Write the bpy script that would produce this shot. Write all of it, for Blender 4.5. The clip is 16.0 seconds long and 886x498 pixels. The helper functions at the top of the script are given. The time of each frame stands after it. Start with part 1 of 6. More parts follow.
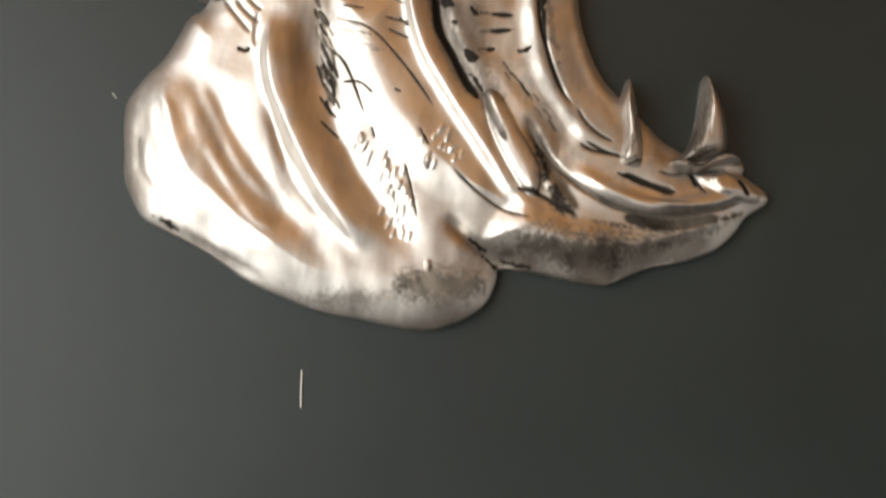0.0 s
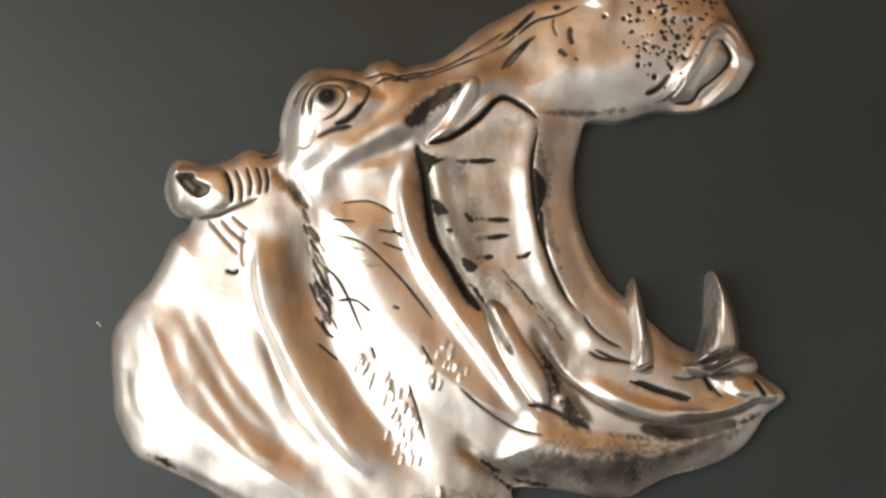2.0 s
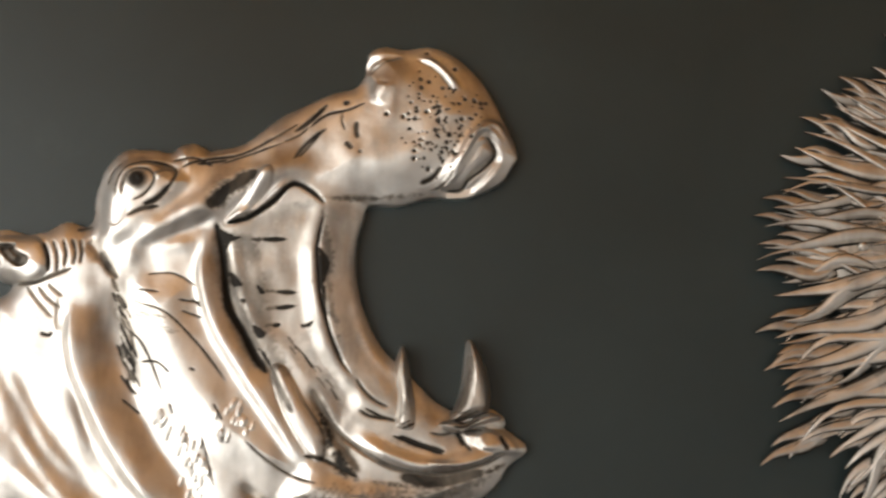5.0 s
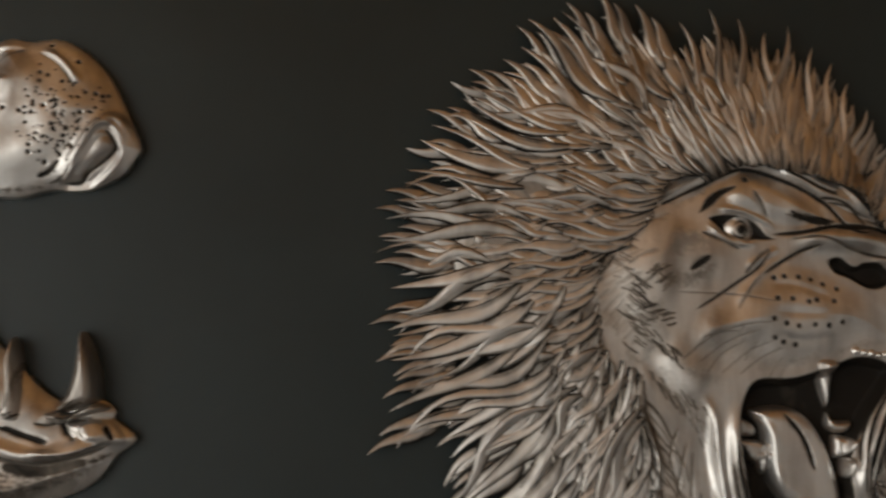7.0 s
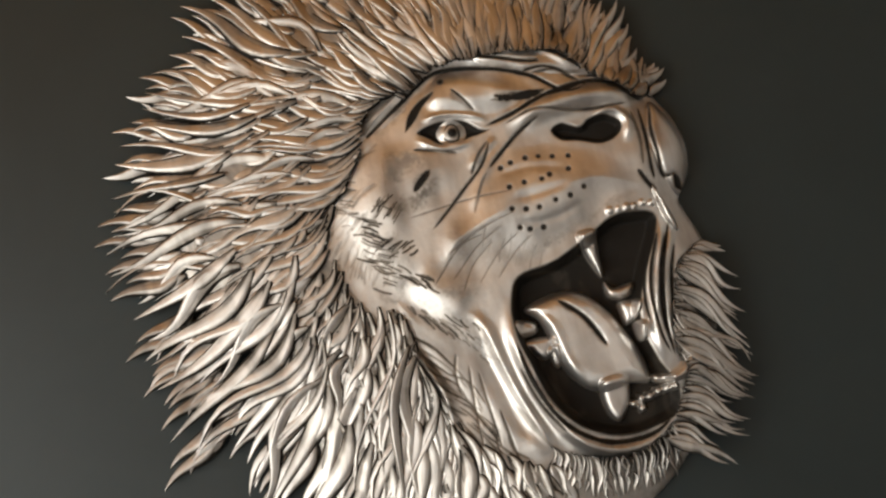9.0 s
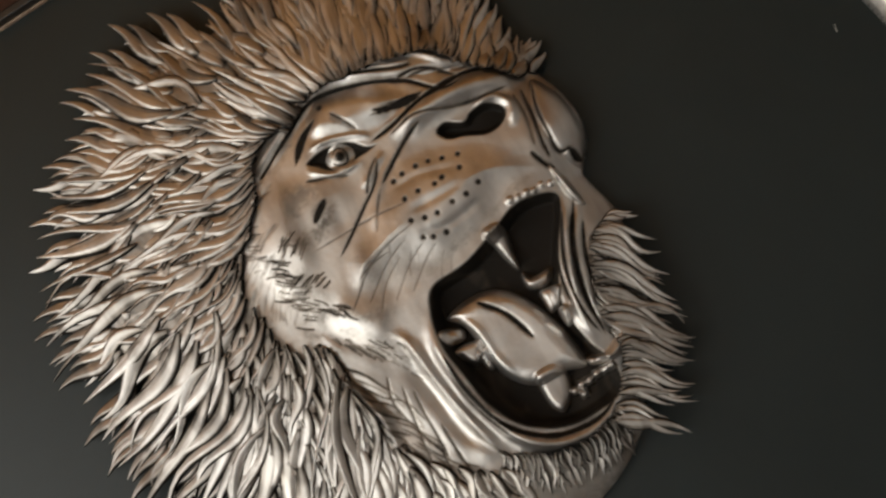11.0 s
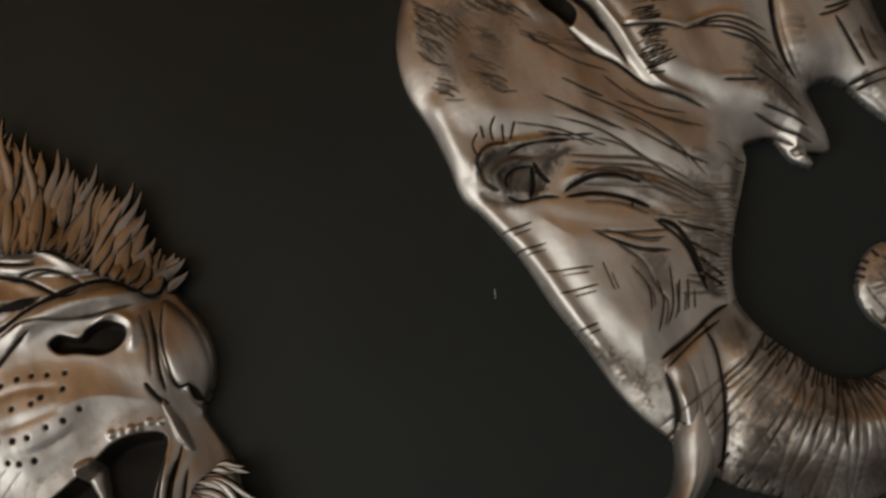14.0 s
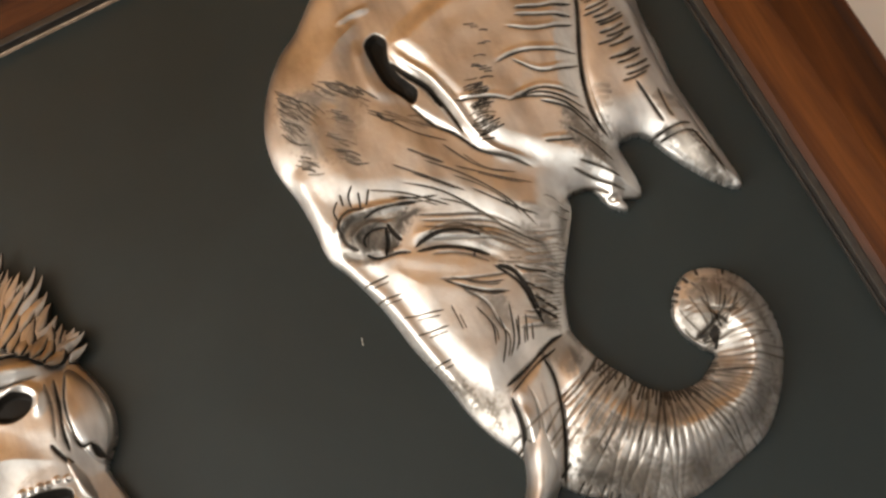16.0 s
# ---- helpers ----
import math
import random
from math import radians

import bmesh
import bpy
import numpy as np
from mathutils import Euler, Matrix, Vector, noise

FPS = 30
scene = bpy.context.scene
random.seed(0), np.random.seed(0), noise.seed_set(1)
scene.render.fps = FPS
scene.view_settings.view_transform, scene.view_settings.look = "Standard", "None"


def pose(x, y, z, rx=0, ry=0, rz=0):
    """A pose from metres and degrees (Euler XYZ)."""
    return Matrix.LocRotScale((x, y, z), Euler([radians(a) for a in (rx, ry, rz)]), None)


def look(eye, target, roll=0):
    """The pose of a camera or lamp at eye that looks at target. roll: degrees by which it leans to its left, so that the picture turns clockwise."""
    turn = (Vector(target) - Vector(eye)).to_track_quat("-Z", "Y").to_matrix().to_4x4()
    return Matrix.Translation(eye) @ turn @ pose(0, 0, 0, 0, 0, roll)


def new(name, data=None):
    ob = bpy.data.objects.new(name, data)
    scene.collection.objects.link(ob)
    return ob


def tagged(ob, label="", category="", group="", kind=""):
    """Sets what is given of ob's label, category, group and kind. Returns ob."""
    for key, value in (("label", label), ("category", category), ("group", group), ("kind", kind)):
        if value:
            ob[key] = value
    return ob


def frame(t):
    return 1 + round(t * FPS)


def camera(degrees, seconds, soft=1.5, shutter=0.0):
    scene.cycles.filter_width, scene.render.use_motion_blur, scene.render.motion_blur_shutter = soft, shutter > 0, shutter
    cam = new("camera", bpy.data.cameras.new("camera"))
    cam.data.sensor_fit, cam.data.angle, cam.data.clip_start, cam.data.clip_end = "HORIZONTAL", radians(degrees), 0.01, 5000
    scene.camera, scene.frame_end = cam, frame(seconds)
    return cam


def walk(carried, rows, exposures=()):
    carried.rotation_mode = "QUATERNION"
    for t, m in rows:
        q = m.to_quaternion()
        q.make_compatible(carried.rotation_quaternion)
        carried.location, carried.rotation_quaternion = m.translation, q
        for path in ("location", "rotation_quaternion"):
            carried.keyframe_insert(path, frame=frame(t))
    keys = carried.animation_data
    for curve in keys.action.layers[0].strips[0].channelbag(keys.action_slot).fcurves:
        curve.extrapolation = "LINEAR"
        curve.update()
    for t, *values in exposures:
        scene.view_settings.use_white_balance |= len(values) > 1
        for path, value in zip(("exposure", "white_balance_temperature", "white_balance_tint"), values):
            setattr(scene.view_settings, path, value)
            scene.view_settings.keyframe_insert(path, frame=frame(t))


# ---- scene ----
cam = camera(45.0, 16.0, soft=2.4, shutter=0.5)
PATH = [
    (0, (0.099, -0.437, 1.493), (-0.046, 1.533, 1.812), 6.1),
    (0.5, (0.085, -0.433, 1.53), (-0.029, 1.542, 1.827), 4.9),
    (1, (0.081, -0.429, 1.549), (-0.018, 1.541, 1.881), 3.8),
    (1.5, (0.079, -0.429, 1.556), (-0.003, 1.537, 1.918), 3.1),
    (2, (0.079, -0.435, 1.567), (-0.009, 1.526, 1.953), 2.0),
    (2.5, (0.083, -0.445, 1.567), (-0.017, 1.505, 1.999), 2.6),
    (3, (0.079, -0.458, 1.566), (0.013, 1.487, 2.028), 2.3),
    (5.5, (0.163, -0.512, 1.612), (0.289, 1.461, 1.919), 2.8),
    (6, (0.198, -0.515, 1.619), (0.367, 1.457, 1.905), 3.0),
    (6.5, (0.25, -0.52, 1.623), (0.381, 1.457, 1.893), 3.2),
    (7, (0.314, -0.523, 1.624), (0.405, 1.457, 1.89), 2.5),
    (7.5, (0.375, -0.519, 1.617), (0.448, 1.462, 1.881), -0.5),
    (8, (0.43, -0.51, 1.608), (0.456, 1.479, 1.822), -5.8),
    (8.5, (0.456, -0.503, 1.601), (0.453, 1.483, 1.839), -12.3),
    (11, (0.566, -0.478, 1.576), (0.297, 1.48, 1.884), -29.0),
    (11.5, (0.606, -0.471, 1.58), (0.262, 1.476, 1.882), -28.9),
    (12, (0.621, -0.462, 1.583), (0.315, 1.489, 1.903), -28.4),
    (12.5, (0.64, -0.446, 1.575), (0.375, 1.502, 1.944), -26.3),
    (13, (0.67, -0.435, 1.598), (0.463, 1.532, 1.899), -23.9),
    (13.5, (0.686, -0.423, 1.591), (0.552, 1.54, 1.948), -22.4),
    (14, (0.697, -0.419, 1.58), (0.637, 1.532, 2.014), -22.3),
    (14.5, (0.71, -0.426, 1.576), (0.679, 1.519, 2.042), -23.3),
    (15, (0.722, -0.435, 1.563), (0.753, 1.491, 2.1), -24.1),
    (15.5, (0.727, -0.444, 1.538), (0.805, 1.466, 2.128), -25.4),
    (16, (0.727, -0.468, 1.539), (0.812, 1.456, 2.077), -27.5),
]
EXPOSURES = [(0, 0.56), (0.5, 0.38), (1.5, 0.56), (2.5, 0.88), (3, 0.86), (5.3, 0.55), (5.5, 0.35), (6, -0.68), (6.5, -0.72), (7, -0.4), (7.5, 0.2), (8, 0.5), (8.5, 0.5), (11, -0.15), (12.5, -0.32), (13.5, -0.75), (14.5, -0.12), (15, 0.53), (16, 1.1)]
walk(cam, [(t, look(eye, target, roll)) for t, eye, target, roll in PATH], EXPOSURES)

# ---- light: one large window on the left, warm pine ceiling, pale grey walls ----
world = bpy.data.worlds.new("world")
scene.world = world
world.use_nodes = True
wn = world.node_tree
sky = wn.nodes.new("ShaderNodeTexSky")
sky.sky_type, sky.sun_disc, sky.sun_elevation, sky.sun_rotation = "NISHITA", False, radians(35), radians(250)
wn.links.new(sky.outputs["Color"], wn.nodes["Background"].inputs["Color"])
wn.nodes["Background"].inputs["Strength"].default_value = 0.1
sun_data = bpy.data.lights.new("sun", "SUN")
sun_data.energy, sun_data.angle, sun_data.color = 1.0, radians(10), (1.0, 0.95, 0.88)
sun = new("sun", sun_data)
sun.matrix_world = look((-3, 6, 5), (0, 0, 0))
WX, WY0, WY1, WZ0, WZ1 = -0.66, -1.95, -0.35, 0.65, 2.15
win_data = bpy.data.lights.new("window_daylight", "AREA")
win_data.shape, win_data.size, win_data.size_y = "RECTANGLE", WY1 - WY0 - 0.1, WZ1 - WZ0 - 0.1
win_data.energy, win_data.color = 21.5, (1.0, 0.985, 0.93)
window_lamp = new("window_daylight", win_data)
window_lamp.matrix_world = look((WX - 0.05, (WY0 + WY1) / 2, (WZ0 + WZ1) / 2), (1, (WY0 + WY1) / 2, (WZ0 + WZ1) / 2))


# ---- materials ----
def material(name):
    m = bpy.data.materials.new(name)
    m.use_nodes = True
    return m, m.node_tree, m.node_tree.nodes["Principled BSDF"]


def node(tree, kind, links=()):
    """A node; links: pairs of (input, value or output socket)."""
    n = tree.nodes.new(kind)
    for key, value in links:
        if isinstance(value, (int, float, tuple)):
            n.inputs[key].default_value = value
        else:
            tree.links.new(value, n.inputs[key])
    return n


def ramp(tree, fac, stops):
    n = node(tree, "ShaderNodeValToRGB", [("Fac", fac)])
    while len(n.color_ramp.elements) < len(stops):
        n.color_ramp.elements.new(0.5)
    for e, (p, c) in zip(n.color_ramp.elements, stops):
        e.position, e.color = p, (*c, 1)
    return n.outputs["Color"]


def noise_tex(tree, scale, detail=4.0, rough=0.55, vector=None, distortion=0.0):
    links = [("Scale", scale), ("Detail", detail), ("Roughness", rough), ("Distortion", distortion)]
    if vector is not None:
        links.append(("Vector", vector))
    return node(tree, "ShaderNodeTexNoise", links).outputs["Fac"]


def coords(tree, scale=(1, 1, 1), turn=(0, 0, 0)):
    c = node(tree, "ShaderNodeTexCoord")
    return node(tree, "ShaderNodeMapping", [("Vector", c.outputs["Object"]), ("Scale", scale), ("Rotation", turn)]).outputs["Vector"]


def bump(tree, shader, height, strength, distance):
    b = node(tree, "ShaderNodeBump", [("Height", height), ("Strength", strength), ("Distance", distance)])
    tree.links.new(b.outputs["Normal"], shader.inputs["Normal"])


def mix(tree, fac, a, b, blend="MIX"):
    n = node(tree, "ShaderNodeMix")
    n.data_type, n.blend_type = "RGBA", blend
    for key, value in ((0, fac), (6, a), (7, b)):
        if isinstance(value, (int, float, tuple)):
            n.inputs[key].default_value = value
        else:
            tree.links.new(value, n.inputs[key])
    return n.outputs[2]


def math_node(tree, op, a, b, clamp=False):
    n = node(tree, "ShaderNodeMath", [(0, a), (1, b)])
    n.operation, n.use_clamp = op, clamp
    return n.outputs[0]


def make_pewter():
    """Polished pewter sheet, rubbed back over a black patina that stays in the chased lines."""
    m, tree, s = material("pewter")
    at = node(tree, "ShaderNodeAttribute")
    at.attribute_name = "patina_and_shade"
    v = coords(tree)
    fine = noise_tex(tree, 420.0, 5.0, 0.6, v)
    cloud = noise_tex(tree, 26.0, 4.0, 0.6, v, 0.6)
    smear = noise_tex(tree, 60.0, 3.0, 0.5, coords(tree, (1, 1, 0.25), (0, 0.6, 0)))
    patchy = noise_tex(tree, 70.0, 3.0, 0.5, coords(tree, (1, 1, 0.6), (0, 0.5, 0)), 0.8)
    rub = node(tree, "ShaderNodeMapRange", [("Value", patchy), ("From Min", 0.34), ("From Max", 0.68), ("To Max", 2.8)]).outputs[0]
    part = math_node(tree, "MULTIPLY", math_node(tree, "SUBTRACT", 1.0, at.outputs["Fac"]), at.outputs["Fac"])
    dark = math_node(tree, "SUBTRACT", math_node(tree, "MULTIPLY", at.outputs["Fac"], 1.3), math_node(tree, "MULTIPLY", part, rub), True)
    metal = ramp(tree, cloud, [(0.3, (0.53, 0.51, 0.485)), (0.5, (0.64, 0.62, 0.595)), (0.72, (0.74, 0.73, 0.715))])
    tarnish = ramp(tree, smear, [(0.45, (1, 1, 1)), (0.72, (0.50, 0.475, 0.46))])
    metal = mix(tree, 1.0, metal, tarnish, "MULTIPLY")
    # smooth wash for thin patina and for the shade painted under trunk and jaw
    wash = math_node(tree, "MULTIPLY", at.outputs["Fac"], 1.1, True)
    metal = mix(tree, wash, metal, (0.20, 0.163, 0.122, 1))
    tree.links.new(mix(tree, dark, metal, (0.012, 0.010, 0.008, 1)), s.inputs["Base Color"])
    tree.links.new(math_node(tree, "SUBTRACT", 0.5, math_node(tree, "MULTIPLY", dark, 0.35)), s.inputs["Specular IOR Level"])
    tree.links.new(math_node(tree, "SUBTRACT", 1.0, math_node(tree, "MULTIPLY", dark, 0.9)), s.inputs["Metallic"])
    rough = math_node(tree, "ADD", math_node(tree, "MULTIPLY", cloud, 0.16), math_node(tree, "MULTIPLY", dark, 0.2))
    tree.links.new(math_node(tree, "ADD", rough, 0.345), s.inputs["Roughness"])
    both = math_node(tree, "ADD", math_node(tree, "MULTIPLY", fine, 0.2), noise_tex(tree, 90.0, 3.0, 0.5, v))
    bump(tree, s, both, 0.13, 0.003)
    return m


def make_board():
    """Satin black painted board, faintly dusty and smudged."""
    m, tree, s = material("black_board")
    v = coords(tree)
    dust = noise_tex(tree, 9.0, 6.0, 0.65, v, 0.4)
    grain = noise_tex(tree, 900.0, 3.0, 0.6, v)
    tree.links.new(ramp(tree, dust, [(0.35, (0.0088, 0.0150, 0.0156)), (0.62, (0.0120, 0.0193, 0.0200)), (0.8, (0.0205, 0.0297, 0.0302))]), s.inputs["Base Color"])
    rough = node(tree, "ShaderNodeMapRange", [("Value", dust), ("To Min", 0.38), ("To Max", 0.52)])
    tree.links.new(rough.outputs[0], s.inputs["Roughness"])
    s.inputs["Specular IOR Level"].default_value = 0.36
    bump(tree, s, grain, 0.12, 0.0006)
    return m


def make_wood(name, dark, mid, light, along):
    m, tree, s = material(name)
    sc = (5, 5, 60) if along == "x" else (60, 5, 5)
    v = coords(tree, sc)
    g = noise_tex(tree, 1.0, 6.0, 0.6, v, 1.2)
    pores = noise_tex(tree, 14.0, 4.0, 0.7, v)
    c = ramp(tree, g, [(0.3, dark), (0.5, mid), (0.7, light)])
    tree.links.new(mix(tree, math_node(tree, "MULTIPLY", pores, 0.35), c, (*dark, 1)), s.inputs["Base Color"])
    s.inputs["Roughness"].default_value = 0.42
    s.inputs["Specular IOR Level"].default_value = 0.14
    bump(tree, s, pores, 0.12, 0.001)
    return m


def make_plain(name, a, b, rough, scale=20.0, strength=0.1, distance=0.002):
    m, tree, s = material(name)
    v = coords(tree)
    n = noise_tex(tree, scale, 5.0, 0.6, v)
    tree.links.new(ramp(tree, n, [(0.3, a), (0.7, b)]), s.inputs["Base Color"])
    s.inputs["Roughness"].default_value = rough
    bump(tree, s, noise_tex(tree, scale * 12, 4.0, 0.6, v), strength, distance)
    return m


PEWTER = make_pewter()
BOARD = make_board()
WOOD_X = make_wood("frame_wood_lengthwise", (0.018, 0.0055, 0.0012), (0.066, 0.019, 0.0032), (0.115, 0.036, 0.0068), "x")
WOOD_Z = make_wood("frame_wood_upright", (0.018, 0.0055, 0.0012), (0.066, 0.019, 0.0032), (0.115, 0.036, 0.0068), "z")
CEILING = make_plain("ceiling_pine", (0.58, 0.255, 0.045), (0.68, 0.325, 0.07), 0.6, 6.0)
WALL = make_plain("wall_paint", (0.74, 0.71, 0.66), (0.8, 0.77, 0.73), 0.8, 8.0)
PALE = make_plain("pale_grey_wall_paint", (0.74, 0.74, 0.735), (0.8, 0.8, 0.795), 0.8, 8.0)
GREY = make_plain("grey_wall_paint", (0.48, 0.48, 0.475), (0.54, 0.54, 0.535), 0.8, 8.0)
FLOOR = make_plain("dark_floor", (0.12, 0.115, 0.11), (0.18, 0.175, 0.17), 0.5, 10.0)
SLIP = make_plain("black_slip", (0.012, 0.010, 0.009), (0.03, 0.025, 0.02), 0.45, 200.0)
WORN = make_plain("worn_gilt_edge", (0.16, 0.10, 0.06), (0.46, 0.33, 0.24), 0.5, 260.0)
LINT = make_plain("pale_lint", (0.5, 0.5, 0.47), (0.62, 0.62, 0.6), 0.9, 300.0)


def link_mesh(name, verts, faces, mat, parent=None, label="", smooth=False):
    me = bpy.data.meshes.new(name)
    me.from_pydata(verts, [], faces)
    me.materials.append(mat)
    if smooth:
        me.shade_smooth()
    ob = new(name, me)
    ob.parent = parent
    return tagged(ob, label)


def bevel_box(name, x0, x1, y0, y1, z0, z1, mat, r=0.0, parent=None, label=""):
    bm = bmesh.new()
    bmesh.ops.create_cube(bm, size=1.0, matrix=Matrix.Translation(((x0 + x1) / 2, (y0 + y1) / 2, (z0 + z1) / 2)) @ Matrix.Diagonal((x1 - x0, y1 - y0, z1 - z0, 1)))
    if r:
        bmesh.ops.bevel(bm, geom=bm.edges[:], offset=r, segments=2, affect="EDGES", profile=0.6)
    me = bpy.data.meshes.new(name)
    bm.to_mesh(me)
    bm.free()
    me.materials.append(mat)
    ob = new(name, me)
    ob.parent = parent
    return tagged(ob, label)


# ---- relief work: a chased sheet, in millimetres, x along the board and z up from 1.6 m ----
def spline(pts, closed=False, n=6):
    p = np.array(pts, float)
    k = len(p)
    if k < 3:
        s = np.linspace(0, 1, 8)[:, None]
        return p[0] * (1 - s) + p[-1] * s
    q = np.vstack([p[-1:], p, p[:2]]) if closed else np.vstack([2 * p[:1] - p[1:2], p, 2 * p[-1:] - p[-2:-1]])
    s = (np.arange(n) / n)[:, None]
    out = []
    for i in range(k if closed else k - 1):
        a, b, c, d = q[i], q[i + 1], q[i + 2], q[i + 3]
        out.append(0.5 * (2 * b + (c - a) * s + (2 * a - 5 * b + 4 * c - d) * s ** 2 + (3 * b - a - 3 * c + d) * s ** 3))
    if not closed:
        out.append(p[-1:])
    return np.vstack(out)


def smooth01(v):
    v = np.clip(v, 0, 1)
    return v * v * (3 - 2 * v)


class Relief:
    """A height field over the board, cut out along its rim."""

    def __init__(self, rim, height, edge, step=0.42, power=0.5, grow=0.6):
        self.h = step
        self.rim = rim
        lo, hi = rim.min(0) - 3, rim.max(0) + 3
        self.xs, self.zs = np.arange(lo[0], hi[0], step), np.arange(lo[1], hi[1], step)
        self.X, self.Z = np.meshgrid(self.xs, self.zs)
        self.d = self.signed(rim, max(edge, 8) + 4) + grow
        q = np.clip(self.d / edge, 0, 1)
        self.H = height * (1 - (1 - q) ** 2) ** power
        self.D = np.zeros_like(self.H)
        self.rnd = np.random.RandomState(5)
        self.uneven = self.mottle(1.3, 3) + 0.7 * self.mottle(4.0, 4)

    def mottle(self, size, seed):
        """Smooth random values, about -1 to 1, of a grain so many millimetres across."""
        r = np.random.RandomState(seed)
        u, v = (self.xs - self.xs[0]) / size, (self.zs - self.zs[0]) / size
        g = r.rand(int(v[-1]) + 3, int(u[-1]) + 3) * 2 - 1
        i, j = u.astype(int), v.astype(int)
        a, b = smooth01(u - i)[None, :], smooth01(v - j)[:, None]
        i, j = i[None, :], j[:, None]
        return (g[j, i] * (1 - a) + g[j, i + 1] * a) * (1 - b) + (g[j + 1, i] * (1 - a) + g[j + 1, i + 1] * a) * b

    def window(self, pts, pad):
        lo, hi = pts.min(0) - pad, pts.max(0) + pad
        i0, i1 = np.searchsorted(self.xs, (lo[0], hi[0]))
        j0, j1 = np.searchsorted(self.zs, (lo[1], hi[1]))
        return slice(j0, j1), slice(i0, i1)

    def near(self, line, pad):
        """Distance to a line and the share of its length, within a window."""
        w = self.window(line, pad)
        X, Z = self.X[w], self.Z[w]
        best, along = np.full(X.shape, 1e9), np.zeros(X.shape)
        seg = np.diff(line, axis=0)
        ln = np.hypot(seg[:, 0], seg[:, 1]) + 1e-9
        run = np.r_[0, np.cumsum(ln)]
        for a, v, l, r in zip(line, seg, ln, run):
            s = np.clip(((X - a[0]) * v[0] + (Z - a[1]) * v[1]) / l ** 2, 0, 1)
            e = np.hypot(X - a[0] - s * v[0], Z - a[1] - s * v[1])
            m = e < best
            best[m], along[m] = e[m], ((r + s * l) / run[-1])[m]
        return w, best, along

    def signed(self, loop, reach):
        """Distance inside a closed line (minus outside), up to reach."""
        best = np.full(self.X.shape, float(reach))
        inside = np.zeros(self.X.shape, bool)
        for a, b in zip(loop, np.roll(loop, -1, 0)):
            w = self.window(np.array([a, b]), reach)
            v = b - a
            l2 = v @ v + 1e-12
            X, Z = self.X[w], self.Z[w]
            s = np.clip(((X - a[0]) * v[0] + (Z - a[1]) * v[1]) / l2, 0, 1)
            best[w] = np.minimum(best[w], np.hypot(X - a[0] - s * v[0], Z - a[1] - s * v[1]))
            j0, j1 = np.searchsorted(self.zs, sorted((a[1], b[1])))
            if j1 > j0:
                cut = a[0] + (self.zs[j0:j1] - a[1]) / (v[1] if v[1] else 1e-9) * v[0]
                inside[j0:j1] ^= self.xs[None, :] < cut[:, None]
        return np.where(inside, best, -best)

    def ridge(self, pts, w, h, dark=0.0, taper=0.25):
        """Raises (or with a minus sinks) the sheet along a line; dark: the patina left there."""
        line = spline(pts)
        win, e, s = self.near(line, 2.6 * w)
        ends = smooth01(np.minimum(s, 1 - s) / taper) if taper else 1.0
        k = np.exp(-(e / w) ** 2) * ends
        self.H[win] += h * k * (0.55 if dark and w < 2.3 else 1.0)
        if dark:
            rag = self.uneven[win]
            wide = w * (0.45 + 0.65 * ends) * (1 + 0.38 * rag)
            k = np.exp(-(np.maximum(e + 0.3 * min(w, 1.5) * rag, 0) / wide) ** 2) * np.clip(ends * 3, 0, 1)
            self.D[win] = np.maximum(self.D[win], dark * np.clip((1.5 if w > 0.9 else 1.15) * k, 0, 1))
        return self

    def line(self, pts, w=0.7, depth=0.6, dark=0.9):
        return self.ridge(pts, min(w, 0.5 + 0.35 * w), -depth, dark, 0.2)

    def roll(self, pts, w, h, side, soft=1.0):
        """A fold: steep on one side of its line, long and soft on the other."""
        line = spline(pts)
        win, e, s = self.near(line, 3.0 * w)
        t = np.gradient(line, axis=0)
        X, Z = self.X[win], self.Z[win]
        i = np.clip((s * (len(line) - 1)).astype(int), 0, len(line) - 1)
        cross = (X - line[i, 0]) * t[i, 1] - (Z - line[i, 1]) * t[i, 0]
        far = np.where(cross * side > 0, w, w * 0.3 * soft)
        self.H[win] += h * np.exp(-(e / far) ** 2) * smooth01(np.minimum(s, 1 - s) / 0.2)
        return self

    def patch(self, pts, h=0.0, edge=4.0, dark=0.0, n=5, level=None):
        """Raises, sinks or darkens the inside of a closed shape."""
        loop = spline(pts, True, n)
        d = self.signed_window(loop, edge)
        win, d = d
        k = smooth01(d / edge)
        dome = np.sqrt(1 - (1 - np.clip(d / edge, 0, 1)) ** 2)
        if level is not None:
            self.H[win] = np.where(d > 0, self.H[win] * (1 - k) + level * k, self.H[win])
        else:
            self.H[win] += h * (dome if h > 0 and edge < 9 else k)
        if dark:
            self.D[win] = np.maximum(self.D[win], dark * smooth01((d + 0.3) / 1.4))
        return self

    def stain_and_shade(self, pts, dark, soft=6.0, n=5):
        """Patina and painted shade, laid unevenly over a closed shape."""
        win, d = self.signed_window(spline(pts, True, n), soft)
        self.D[win] = np.maximum(self.D[win], dark * smooth01((d / soft + 0.28 * self.uneven[win]) * np.clip(d, 0, 1)))
        return self

    def clean(self, pts, n=5):
        loop = spline(pts, True, n)
        win, d = self.signed_window(loop, 2)
        self.D[win] *= 1 - smooth01((d + 0.3) / 0.8)
        return self

    def signed_window(self, loop, reach):
        keep = self.xs, self.zs, self.X, self.Z
        w = self.window(loop, 2)
        self.xs, self.zs, self.X, self.Z = self.xs[w[1]], self.zs[w[0]], self.X[w], self.Z[w]
        d = self.signed(loop, reach)
        self.xs, self.zs, self.X, self.Z = keep
        return w, d

